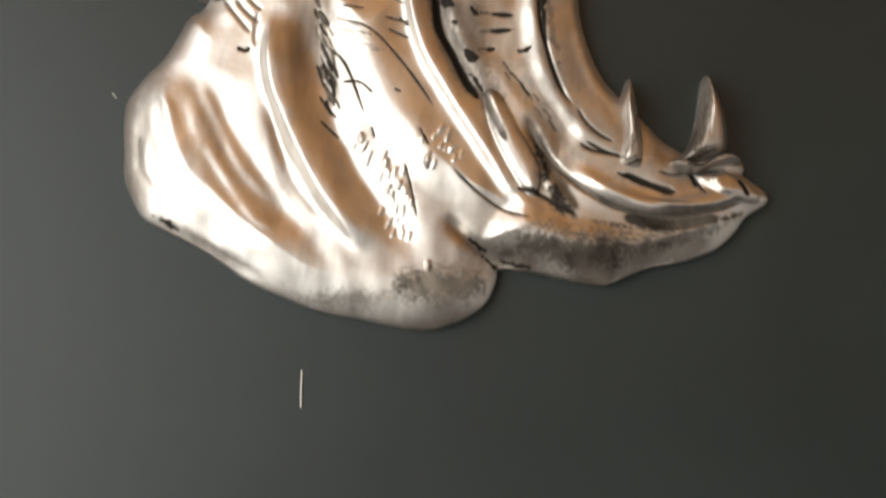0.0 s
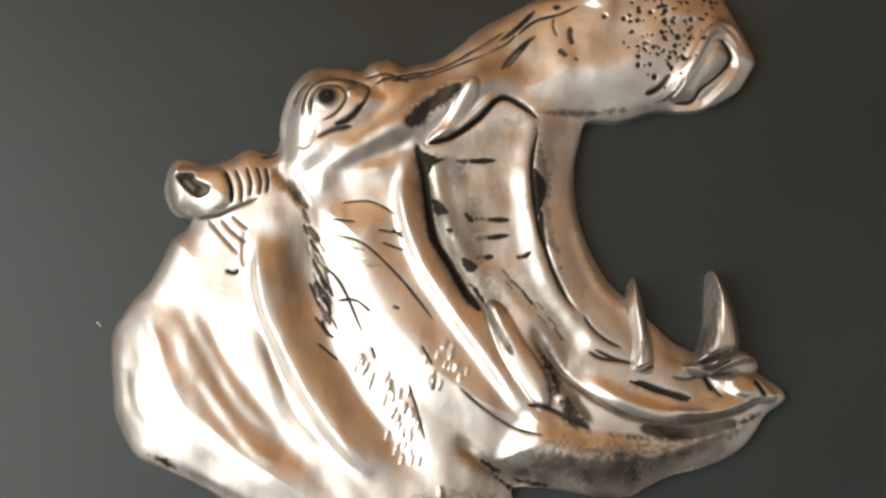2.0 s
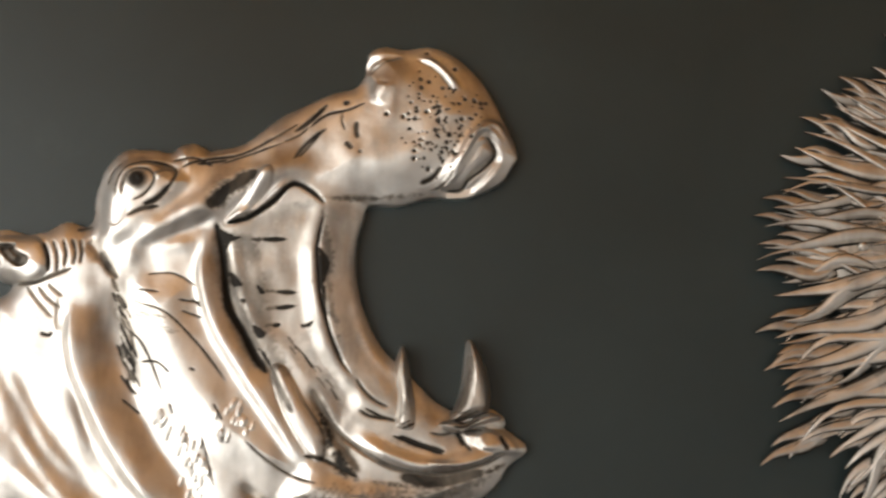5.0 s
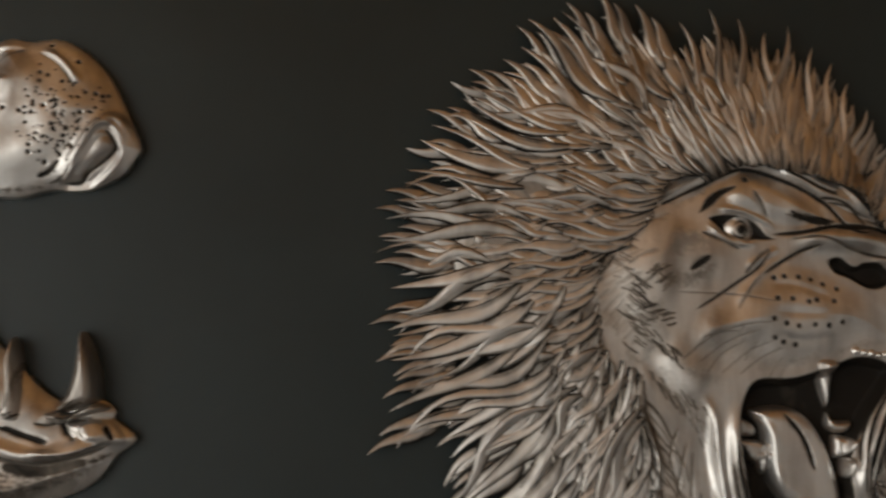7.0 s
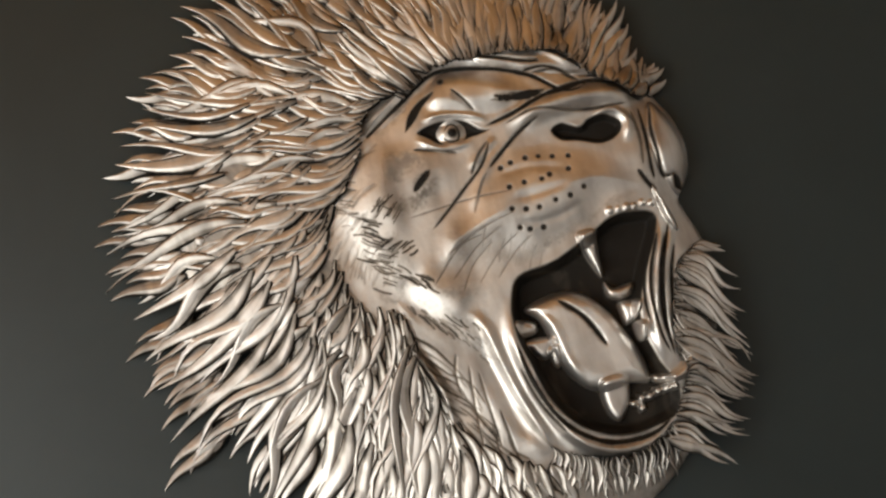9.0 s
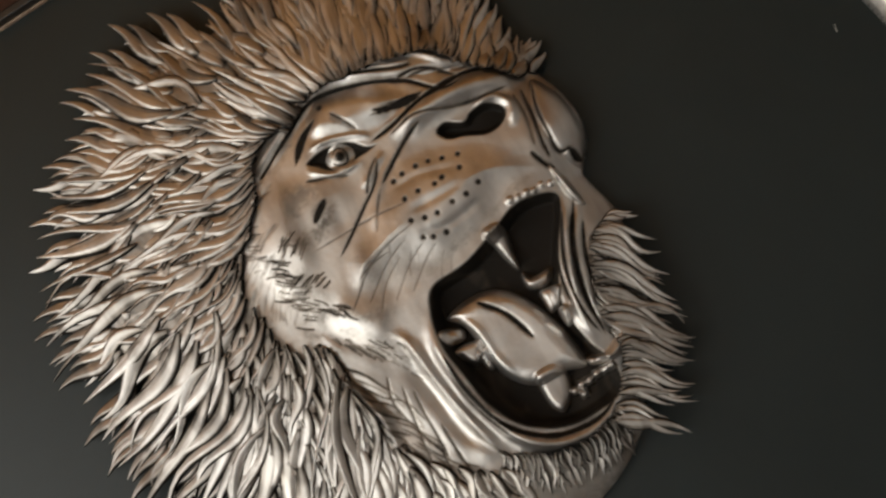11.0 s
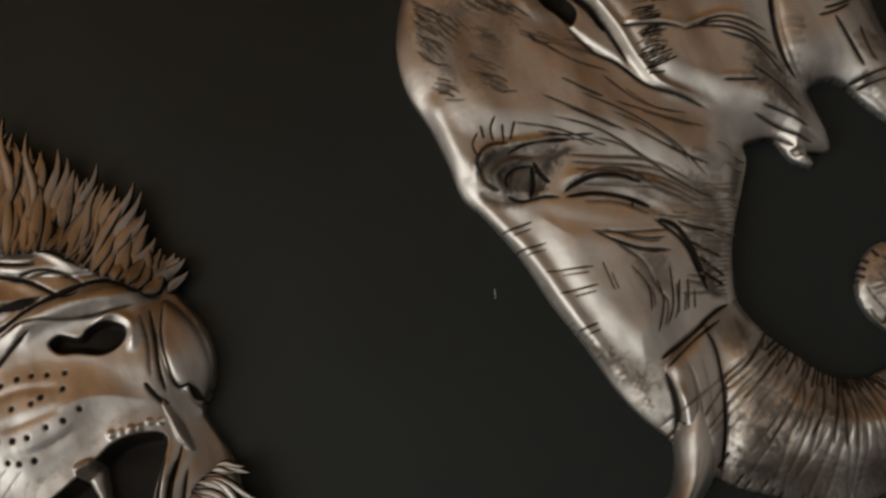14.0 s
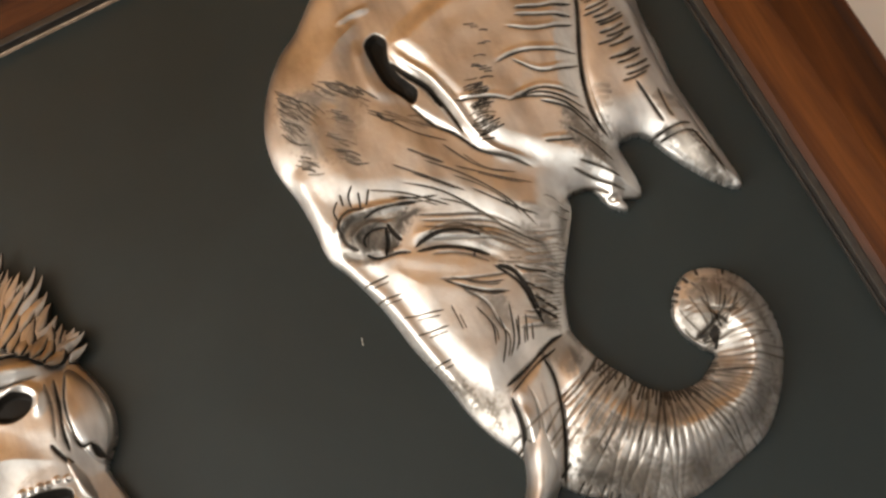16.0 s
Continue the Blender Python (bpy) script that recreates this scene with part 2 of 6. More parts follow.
    def dot(self, c, r, h, dark=0.0):
        p = np.array([c], float)
        w = self.window(p, 2.5 * r)
        e = np.hypot(self.X[w] - p[0, 0], self.Z[w] - p[0, 1])
        k = np.exp(-(e / r) ** 4)
        self.H[w] += h * np.clip(1.2 - (e / r) ** 2, 0, 1)
        if dark:
            self.D[w] = np.maximum(self.D[w], dark * k)
        return self

    def hatch(self, a, b, count, length, turn, w=0.5, depth=0.4, dark=0.8, spread=3.0, curl=0.06):
        """Many short chased strokes along the way from a to b."""
        a, b = np.array(a, float), np.array(b, float)
        for i in range(count):
            r = self.rnd
            c = a + (b - a) * ((i + r.rand()) / count) + r.randn(2) * spread * 0.4
            g = radians(turn + r.randn() * 5)
            l = length * (0.6 + 0.7 * r.rand())
            v = np.array([math.cos(g), math.sin(g)])
            n = np.array([-v[1], v[0]]) * l * curl * r.randn()
            self.line([c - v * l / 2, c + n, c + v * l / 2], w * (0.7 + 0.5 * r.rand()), depth * 0.3, dark * (0.6 + 0.4 * r.rand()))
        return self

    def at(self, p):
        i = int(np.clip(round((p[0] - self.xs[0]) / self.h), 0, len(self.xs) - 1))
        j = int(np.clip(round((p[1] - self.zs[0]) / self.h), 0, len(self.zs) - 1))
        return self.H[j, i] + 4.0 if self.d[j, i] > 0 else 3.4

    def dent(self, amount=0.35, scale=0.05, seed=1):
        """Uneven hand-worked surface."""
        r = np.random.RandomState(seed)
        for _ in range(26):
            g = r.rand() * 6.283
            f = scale * (0.5 + 2.2 * r.rand())
            self.H += amount / 6 * np.sin((self.X * math.cos(g) + self.Z * math.sin(g)) * f * 6.283 + r.rand() * 6.283)
        return self

    def soften(self, times=1):
        for _ in range(times):
            p = np.pad(self.H, 1, mode="edge")
            self.H = (4 * self.H + 2 * (p[:-2, 1:-1] + p[2:, 1:-1] + p[1:-1, :-2] + p[1:-1, 2:]) + p[:-2, :-2] + p[:-2, 2:] + p[2:, :-2] + p[2:, 2:]) / 16
        return self

    def sheet(self):
        """The cut-out sheet as vertices, quads and patina with painted shade."""
        h, d = self.h, self.d
        gz, gx = np.gradient(d, h)
        gl = np.hypot(gx, gz) + 1e-6
        out = np.where(d < 0, -d, 0)
        X, Z = self.X + gx / gl * out, self.Z + gz / gl * out
        H = np.where(d <= 0, -0.4, np.maximum(self.H, 0.25) + 4.3)
        ok = d > -1.05 * h
        cell = ok[:-1, :-1] & ok[1:, :-1] & ok[:-1, 1:] & ok[1:, 1:]
        cell &= (d[:-1, :-1] > 0) | (d[1:, 1:] > 0) | (d[1:, :-1] > 0) | (d[:-1, 1:] > 0)
        num = np.arange(X.size).reshape(X.shape)
        quads = np.stack([num[:-1, :-1][cell], num[:-1, 1:][cell], num[1:, 1:][cell], num[1:, :-1][cell]], 1)
        used, quads = np.unique(quads, return_inverse=True)
        verts = np.stack([X.ravel()[used], -H.ravel()[used], Z.ravel()[used]], 1)
        return verts, quads.reshape(-1, 4), self.D.ravel()[used]


def lock(root, tip, width, bend, wave, base0, base1, h, along=12, across=13, crest=-0.2, tone=0.0):
    """One leaf-shaped lock of hair with a rounded crest and dark edges: vertices, quads, patina."""
    root, tip = np.array(root, float), np.array(tip, float)
    v = tip - root
    n = np.array([-v[1], v[0]])
    s = np.linspace(0, 1, along)[:, None]
    mid = root + v * s + n * (bend * np.sin(np.pi * s) + wave * np.sin(2 * np.pi * s))
    t = np.gradient(mid, axis=0)
    t /= np.hypot(t[:, 0], t[:, 1])[:, None]
    side = np.stack([-t[:, 1], t[:, 0]], 1)
    wide = width * (0.3 + 0.7 * np.clip(s[:, 0] / 0.4, 0, 1) ** 0.8) * np.clip((1 - s[:, 0]) / 0.75, 0, 1) ** 0.85 + 0.1
    u = np.linspace(-1, 1, across)
    lift = np.where(u < crest, (u + 1) / (crest + 1), (1 - u) / (1 - crest))
    lift = 0.55 * (1 - (1 - lift) ** 2) + 0.45 * lift ** 1.4
    strands = np.exp(-((u + crest * 1.1) / 0.12) ** 2)
    lift = lift - 0.13 * strands
    verts = np.zeros((along, across, 3))
    dark = np.zeros((along, across))
    for i in range(along):
        p = mid[i] + side[i] * (u * wide[i] / 2)[:, None]
        verts[i, :, 0], verts[i, :, 2] = p[:, 0], p[:, 1]
        base = base0 + (base1 - base0) * s[i, 0]
        rise = h * (wide[i] / width) ** 0.7
        verts[i, :, 1] = -(base + lift * rise - np.where(np.abs(u) > 0.99, 1.2, 0))
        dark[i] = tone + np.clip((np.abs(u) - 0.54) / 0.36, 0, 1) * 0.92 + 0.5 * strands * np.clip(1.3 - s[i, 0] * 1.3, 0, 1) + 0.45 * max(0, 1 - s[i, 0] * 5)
    num = np.arange(along * across).reshape(along, across)
    quads = np.stack([num[:-1, :-1], num[1:, :-1], num[1:, 1:], num[:-1, 1:]], -1).reshape(-1, 4)
    return verts.reshape(-1, 3), quads, np.clip(dark, 0, 1).ravel()


def cast(name, pieces, label, category):
    """Joins sheets and locks into one relief and hangs it on the board."""
    verts, quads, dark, base = [], [], [], 0
    for v, q, d in pieces:
        verts.append(v), quads.append(q + base), dark.append(d)
        base += len(v)
    verts, quads, dark = np.vstack(verts), np.vstack(quads), np.concatenate(dark)
    me = bpy.data.meshes.new(name)
    me.vertices.add(len(verts))
    me.vertices.foreach_set("co", (verts / 1000 + np.array([0, 0, 1.6])).astype(np.float32).ravel())
    me.loops.add(quads.size)
    me.loops.foreach_set("vertex_index", quads.astype(np.int32).ravel())
    me.polygons.add(len(quads))
    me.polygons.foreach_set("loop_start", np.arange(0, quads.size, 4, dtype=np.int32))
    me.update(calc_edges=True)
    me.attributes.new("patina_and_shade", "FLOAT", "POINT").data.foreach_set("value", dark.astype(np.float32))
    me.validate()
    me.shade_smooth()
    me.materials.append(PEWTER)
    return tagged(new(name, me), label, category, "pewter animal heads")


# ---- the hippopotamus ----
def build_hippo():
    neck = [(-58.0, -36.0), (-45.0, -41.0), (-30.0, -47.0), (-14.0, -56.0), (3.0, -62.0), (18.0, -66.0), (37.0, -68.0), (56.0, -70.0), (67.0, -69.0), (78.0, -64.0), (86.0, -57.0), (89.0, -48.0)]
    jaw = [(90.0, -42.0), (104.0, -42.0), (122.0, -44.0), (134.0, -44.0), (142.0, -40.0), (152.0, -35.0), (163.0, -32.0), (176.0, -26.0), (183.0, -19.0), (188.0, -11.0), (196.0, -4.0), (189.0, 2.0), (185.0, 5.0), (185.0, 9.0), (178.0, 13.0), (165.0, 10.0), (159.0, 12.0), (152.0, 16.0), (145.0, 22.0)]
    mouth = [(135.0, 31.0), (125.0, 41.0), (118.0, 54.0), (114.0, 65.0), (112.0, 77.0), (112.0, 89.0), (114.0, 99.0), (117.0, 108.0)]
    snout = [(131.0, 109.0), (144.0, 113.0), (151.0, 114.0), (165.0, 115.0), (179.0, 122.0), (185.0, 131.0), (187.0, 136.0), (183.0, 146.0), (179.0, 154.0), (174.0, 163.0), (167.0, 173.0), (158.0, 181.0), (149.0, 186.0), (141.0, 187.0), (131.0, 185.0), (121.0, 186.0), (115.0, 183.0), (114.0, 178.0), (113.0, 170.0), (108.0, 164.0), (98.0, 161.0), (85.0, 154.0), (73.0, 147.0)]
    crown = [(58.0, 134.0), (46.0, 130.0), (40.0, 129.0), (34.0, 132.0), (27.0, 131.0), (23.0, 127.0), (15.0, 128.0), (8.0, 128.0), (1.0, 127.0), (-5.0, 121.0), (-8.0, 114.0), (-10.0, 104.0), (-10.0, 94.0), (-14.0, 89.0), (-23.0, 91.0), (-32.0, 86.0), (-41.0, 84.0)]
    back = [(-46.0, 85.0), (-53.0, 86.0), (-56.0, 82.0), (-57.0, 73.0), (-54.0, 66.0), (-50.0, 63.0), (-44.0, 62.0), (-47.0, 56.0), (-52.0, 52.0), (-56.0, 42.0), (-61.0, 32.0), (-66.0, 26.0), (-73.0, 14.0), (-73.0, 3.0), (-71.0, -9.0), (-69.0, -20.0), (-64.0, -29.0)]
    rim = spline(neck + jaw + mouth + snout + crown + back, True, 4)
    f = Relief(rim, 8.5, 20.0, power=0.85, grow=1.2)
    # neck folds and cheek
    f.patch([(-67.0, 18.0), (-57.0, 26.0), (-41.0, 22.0), (-23.0, 0.0), (-7.0, -24.0), (16.0, -42.0), (35.0, -54.0), (13.0, -59.0), (-14.0, -48.0), (-42.0, -36.0), (-61.0, -29.0), (-66.0, -9.0)], 2.6, 20)
    f.ridge([(-49.0, 8.0), (-32.0, -18.0), (-11.0, -37.0), (17.0, -51.0)], 9, 1.5)
    f.ridge([(-42.0, 29.0), (-24.0, 2.0), (-10.0, -15.0), (5.0, -32.0), (28.0, -48.0)], 5, -1.3)
    f.ridge([(-66.0, 14.0), (-62.0, -4.0), (-52.0, -22.0), (-38.0, -32.0)], 4, -0.7)
    f.ridge([(-52.0, 19.0), (-38.0, -7.0), (-20.0, -29.0)], 3.5, -0.6)
    for line in ([(-61.0, 21.0), (-54.0, 1.0), (-44.0, -17.0), (-31.0, -29.0)], [(-48.0, 26.0), (-35.0, 6.0), (-22.0, -13.0), (-4.0, -30.0)], [(-67.0, 0.0), (-61.0, -18.0), (-49.0, -30.0)], [(-20.0, -27.0), (-11.0, -36.0), (-2.0, -38.0)], [(-38.0, -3.0), (-26.0, -20.0), (-15.0, -33.0)], [(-7.0, -6.0), (6.0, -25.0), (23.0, -40.0)], [(15.0, -23.0), (27.0, -35.0), (34.0, -43.0)]):
        f.ridge(line, 2.2, -0.45, 0.1)
        f.ridge(np.array(line) + (3.6, 1.7), 2.4, 0.45)
    f.ridge([(-48.0, -38.0), (-23.0, -49.0), (-2.0, -58.0)], 2.0, -0.8, 0.25)
    f.stain_and_shade([(-0.0, -56.0), (18.0, -57.0), (48.0, -53.0), (62.0, -61.0), (36.0, -69.0), (10.0, -66.0)], 0.4, 8)
    f.stain_and_shade([(-56.0, -34.0), (-45.0, -36.0), (-41.0, -42.0), (-50.0, -40.0)], 0.9, 3)
    f.roll([(-15.0, 58.0), (-11.0, 28.0), (1.0, 4.0), (17.0, -20.0), (39.0, -45.0)], 11, 5.0, -1)
    f.ridge([(-13.0, 21.0), (-5.0, 1.0), (6.0, -19.0), (25.0, -37.0)], 2.5, -1.0)
    f.ridge([(-1.0, 64.0), (8.0, 29.0), (21.0, 2.0), (40.0, -23.0), (61.0, -46.0)], 7, -3.8)
    f.patch([(8.0, 66.0), (38.0, 68.0), (46.0, 47.0), (64.0, 20.0), (85.0, -1.0), (97.0, -18.0), (81.0, -23.0), (66.0, -20.0), (50.0, -12.0), (33.0, 5.0), (18.0, 27.0)], 3.6, 17)
    f.ridge([(4.0, 71.0), (14.0, 79.0), (30.0, 83.0), (40.0, 80.0)], 4, 1.5)
    f.roll([(45.0, 93.0), (43.0, 70.0), (51.0, 46.0), (66.0, 24.0), (82.0, 3.0), (95.0, -13.0), (109.0, -20.0)], 6, 3.4, -1, 1.6)
    f.ridge([(51.0, 92.0), (52.0, 76.0), (58.0, 57.0), (66.0, 41.0), (77.0, 25.0)], 3.4, -3.4, 0.45)
    f.patch([(78.0, 28.0), (84.0, 28.0), (94.0, 13.0), (103.0, 0.0), (104.0, -11.0), (99.0, -12.0), (89.0, 1.0), (82.0, 14.0)], 4.5, 6)
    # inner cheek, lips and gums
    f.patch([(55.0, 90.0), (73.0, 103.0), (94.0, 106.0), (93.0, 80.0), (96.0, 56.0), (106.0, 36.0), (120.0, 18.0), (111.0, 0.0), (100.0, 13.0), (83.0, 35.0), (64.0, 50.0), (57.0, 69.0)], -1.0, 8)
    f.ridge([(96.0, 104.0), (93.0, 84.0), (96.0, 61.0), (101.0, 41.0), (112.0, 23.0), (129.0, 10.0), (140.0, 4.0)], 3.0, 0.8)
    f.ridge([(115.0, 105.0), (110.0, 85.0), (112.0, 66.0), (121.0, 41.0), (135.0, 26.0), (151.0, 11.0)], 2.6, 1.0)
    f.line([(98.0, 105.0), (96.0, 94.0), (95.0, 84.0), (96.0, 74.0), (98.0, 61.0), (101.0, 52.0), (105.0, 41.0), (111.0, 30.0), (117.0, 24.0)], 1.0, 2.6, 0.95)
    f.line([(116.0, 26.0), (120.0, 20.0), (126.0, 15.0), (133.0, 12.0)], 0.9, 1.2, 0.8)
    f.stain_and_shade([(95.0, 86.0), (99.0, 83.0), (102.0, 78.0), (101.0, 71.0), (99.0, 65.0), (98.0, 60.0), (95.0, 71.0), (94.0, 80.0)], 1.0, 1.2)
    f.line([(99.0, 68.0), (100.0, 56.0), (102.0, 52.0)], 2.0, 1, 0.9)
    f.ridge([(114.0, 2.0), (131.0, -8.0), (151.0, -13.0), (171.0, -9.0), (187.0, 0.0)], 3.4, 3.4)
    f.line([(94.0, 19.0), (102.0, 9.0), (114.0, -3.0), (134.0, -14.0), (156.0, -17.0), (175.0, -12.0), (189.0, -5.0)], 1.6, 2.2, 0.7)
    f.ridge([(147.0, -11.0), (159.0, -12.0), (170.0, -11.0), (182.0, -6.0), (189.0, -2.0)], 1.2, 1.4)
    f.line([(118.0, 11.0), (124.0, 8.0), (134.0, 7.0)], 0.9, 0.9, 0.95)
    f.line([(133.0, 0.0), (143.0, -3.0), (152.0, -6.0), (159.0, -8.0)], 1.1, 0.9, 0.95)
    f.stain_and_shade([(139.0, -3.0), (147.0, -4.0), (159.0, -8.0), (152.0, -6.0), (143.0, -4.0)], 0.9, 1.5)
    f.line([(160.0, 7.0), (164.0, 2.0), (167.0, -4.0)], 1.2, 1.2, 0.9)
    f.patch([(167.0, 1.0), (175.0, 5.0), (184.0, 2.0), (186.0, -3.0), (177.0, -5.0), (172.0, -3.0)], 1.6, 4)
    f.ridge([(95.0, 22.0), (104.0, 5.0), (113.0, -8.0), (122.0, -19.0)], 2.6, -1.6, 0.7)
    f.ridge([(108.0, 0.0), (114.0, -11.0), (119.0, -19.0)], 2.5, 1.5)
    f.ridge([(102.0, 9.0), (107.0, -5.0), (114.0, -13.0)], 2.0, 1.2)
    f.ridge([(136.0, -18.0), (156.0, -20.0), (179.0, -14.0)], 3.0, -0.5, 0.8)
    f.ridge([(66.0, -22.0), (75.0, -31.0), (87.0, -38.0), (102.0, -40.0)], 3.2, -2.0, 0.5)
    for loop in ([(74.0, -31.0), (80.0, -32.0), (88.0, -37.0), (82.0, -38.0)], [(86.0, -39.0), (95.0, -38.0), (108.0, -42.0), (96.0, -43.0)], [(80.0, -36.0), (92.0, -42.0), (88.0, -45.0)]):
        f.stain_and_shade(loop, 1.0, 2.0)
    f.ridge([(113.0, -35.0), (132.0, -40.0), (151.0, -32.0), (177.0, -23.0)], 5, -1.0, 0.55)
    f.line([(67.0, -4.0), (78.0, -13.0), (90.0, -20.0), (103.0, -23.0)], 0.7, 0.6, 0.9)
    f.line([(94.0, -11.0), (103.0, -12.0), (114.0, -17.0), (121.0, -20.0)], 1.5, 1.0, 0.9)
    f.ridge([(136.0, 0.0), (147.0, -4.0), (160.0, -7.0)], 1.4, -1.2, 0.9)
    f.ridge([(120.0, 12.0), (129.0, 8.0), (138.0, 6.0)], 0.9, -0.8, 0.9)
    f.line([(150.0, 2.0), (157.0, 1.0), (164.0, 3.0), (177.0, 4.0)], 0.9, 1.0, 0.8)
    f.line([(164.0, 3.0), (168.0, -3.0), (171.0, -6.0)], 1.0, 1.0, 0.9)
    f.patch([(173.0, 2.0), (185.0, 4.0), (193.0, -5.0), (186.0, -7.0), (175.0, -4.0)], 1.5, 3)
    f.ridge([(183.0, 2.0), (188.0, -5.0)], 1.0, -1.0, 0.9)
    f.ridge([(153.0, 2.0), (164.0, 9.0), (184.0, 9.0)], 2.2, 1.6)
    f.patch([(96.0, -12.0), (119.0, -19.0), (145.0, -20.0), (175.0, -14.0), (184.0, -16.0), (162.0, -29.0), (139.0, -41.0), (121.0, -42.0), (97.0, -39.0), (82.0, -32.0)], 4.5, 13, 0.0)
    # the dark floor's reflection under the jaw, partly painted in over real patina
    f.stain_and_shade([(86.0, -30.0), (103.0, -22.0), (130.0, -21.0), (156.0, -20.0), (186.0, -10.0), (182.0, -21.0), (156.0, -36.0), (133.0, -48.0), (102.0, -44.0), (80.0, -38.0)], 0.7, 11)
    # brown tone painted on mouth and snout in place of warm room reflections
    f.stain_and_shade([(48.0, 92.0), (67.0, 101.0), (91.0, 109.0), (113.0, 105.0), (113.0, 72.0), (126.0, 36.0), (164.0, 5.0), (184.0, -2.0), (152.0, -10.0), (117.0, 2.0), (88.0, 29.0), (59.0, 53.0)], 0.24, 5)
    f.stain_and_shade([(41.0, 123.0), (73.0, 138.0), (105.0, 160.0), (125.0, 180.0), (153.0, 181.0), (170.0, 162.0), (160.0, 143.0), (128.0, 129.0), (91.0, 117.0), (61.0, 111.0)], 0.14, 8)
    # the same painted darkening just below the lip
    f.stain_and_shade([(123.0, -19.0), (156.0, -20.0), (186.0, -9.0), (184.0, -16.0), (156.0, -24.0), (130.0, -24.0)], 0.85, 4)
    f.stain_and_shade([(46.0, -51.0), (60.0, -42.0), (82.0, -43.0), (89.0, -45.0), (85.0, -58.0), (66.0, -65.0), (49.0, -62.0)], 0.6, 9)
    f.stain_and_shade([(52.0, 91.0), (69.0, 89.0), (75.0, 67.0), (81.0, 44.0), (90.0, 26.0), (79.0, 23.0), (63.0, 38.0), (54.0, 61.0)], 0.48, 6)
    f.stain_and_shade([(94.0, 22.0), (102.0, 13.0), (114.0, -6.0), (122.0, -21.0), (110.0, -20.0), (101.0, -5.0)], 0.9, 5)
    f.stain_and_shade([(94.0, 106.0), (99.0, 104.0), (105.0, 83.0), (105.0, 68.0), (110.0, 41.0), (104.0, 45.0), (97.0, 68.0)], 0.6, 4)
    # brow, eye and cheekbone
    f.patch([(-8.0, 90.0), (-8.0, 107.0), (-2.0, 121.0), (11.0, 125.0), (23.0, 122.0), (35.0, 114.0), (29.0, 101.0), (16.0, 88.0), (3.0, 79.0), (-6.0, 81.0)], 4, 9)
    f.ridge([(-2.0, 80.0), (16.0, 87.0), (38.0, 100.0), (59.0, 113.0), (75.0, 120.0), (96.0, 126.0)], 7, 5)
    f.ridge([(8.0, 76.0), (25.0, 85.0), (43.0, 95.0), (49.0, 97.0)], 4, -2.4)
    f.ridge([(42.0, 99.0), (54.0, 111.0), (67.0, 120.0)], 3.6, -2.2, 0.85)
    f.patch([(52.0, 95.0), (61.0, 107.0), (67.0, 120.0), (72.0, 121.0), (72.0, 113.0), (65.0, 103.0), (57.0, 95.0)], 3, 4)
    f.line([(50.0, 93.0), (62.0, 97.0), (73.0, 105.0), (82.0, 114.0), (91.0, 111.0), (99.0, 104.0)], 1.5, 2.4, 1.0)
    f.ridge([(54.0, 96.0), (65.0, 101.0), (75.0, 110.0), (83.0, 117.0)], 1.8, 2.2)
    f.line([(1.0, 100.0), (0.0, 109.0), (4.0, 118.0), (14.0, 122.0), (26.0, 119.0), (26.0, 111.0), (20.0, 104.0), (9.0, 95.0)], 1.0, 1.2, 0.85)
    f.line([(-5.0, 109.0), (-3.0, 117.0), (1.0, 121.0)], 0.8, 0.8, 0.8)
    f.line([(4.0, 102.0), (4.0, 111.0), (8.0, 117.0), (15.0, 117.0), (18.0, 112.0), (14.0, 105.0), (7.0, 101.0)], 0.9, 1.0, 0.8)
    f.ridge([(3.0, 100.0), (2.0, 110.0), (6.0, 118.0), (15.0, 120.0), (23.0, 116.0)], 1.2, 1.0)
    f.ridge([(13.0, 100.0), (20.0, 103.0), (26.0, 111.0)], 1.2, -1.2, 0.85)
    f.ridge([(6.0, 94.0), (14.0, 98.0), (22.0, 100.0)], 1.1, -0.8, 0.8)
    f.dot((10.0, 112.0), 5.0, 1.3, 1.0)
    f.dot((11.0, 113.0), 0.9, 0.7)
    f.ridge([(17.0, 113.0), (23.0, 117.0), (26.0, 115.0)], 1.2, 1.0)
    f.line([(-3.0, 92.0), (3.0, 91.0), (8.0, 100.0)], 0.9, 0.8, 0.3)
    # ear
    f.patch([(-55.0, 73.0), (-54.0, 82.0), (-46.0, 84.0), (-34.0, 83.0), (-28.0, 74.0), (-29.0, 66.0), (-40.0, 62.0), (-51.0, 64.0)], 4, 7)
    f.patch([(-52.0, 79.0), (-44.0, 80.0), (-42.0, 77.0), (-36.0, 74.0), (-36.0, 70.0), (-41.0, 68.0), (-46.0, 71.0), (-50.0, 75.0)], -3.4, 2.4, 0.75)
    f.ridge([(-48.0, 78.0), (-44.0, 74.0), (-41.0, 71.0)], 1.8, 2.0)
    for line in ([(-32.0, 82.0), (-28.0, 74.0), (-27.0, 66.0)], [(-28.0, 83.0), (-24.0, 75.0), (-23.0, 66.0)], [(-23.0, 84.0), (-20.0, 76.0), (-20.0, 69.0)], [(-19.0, 84.0), (-16.0, 77.0), (-16.0, 70.0)], [(-15.0, 84.0), (-13.0, 77.0), (-13.0, 71.0)]):
        f.line(line, 0.9, 1.4, 0.9)
    f.line([(-44.0, 61.0), (-33.0, 62.0), (-26.0, 65.0), (-15.0, 70.0)], 1.2, 1.6, 0.8)
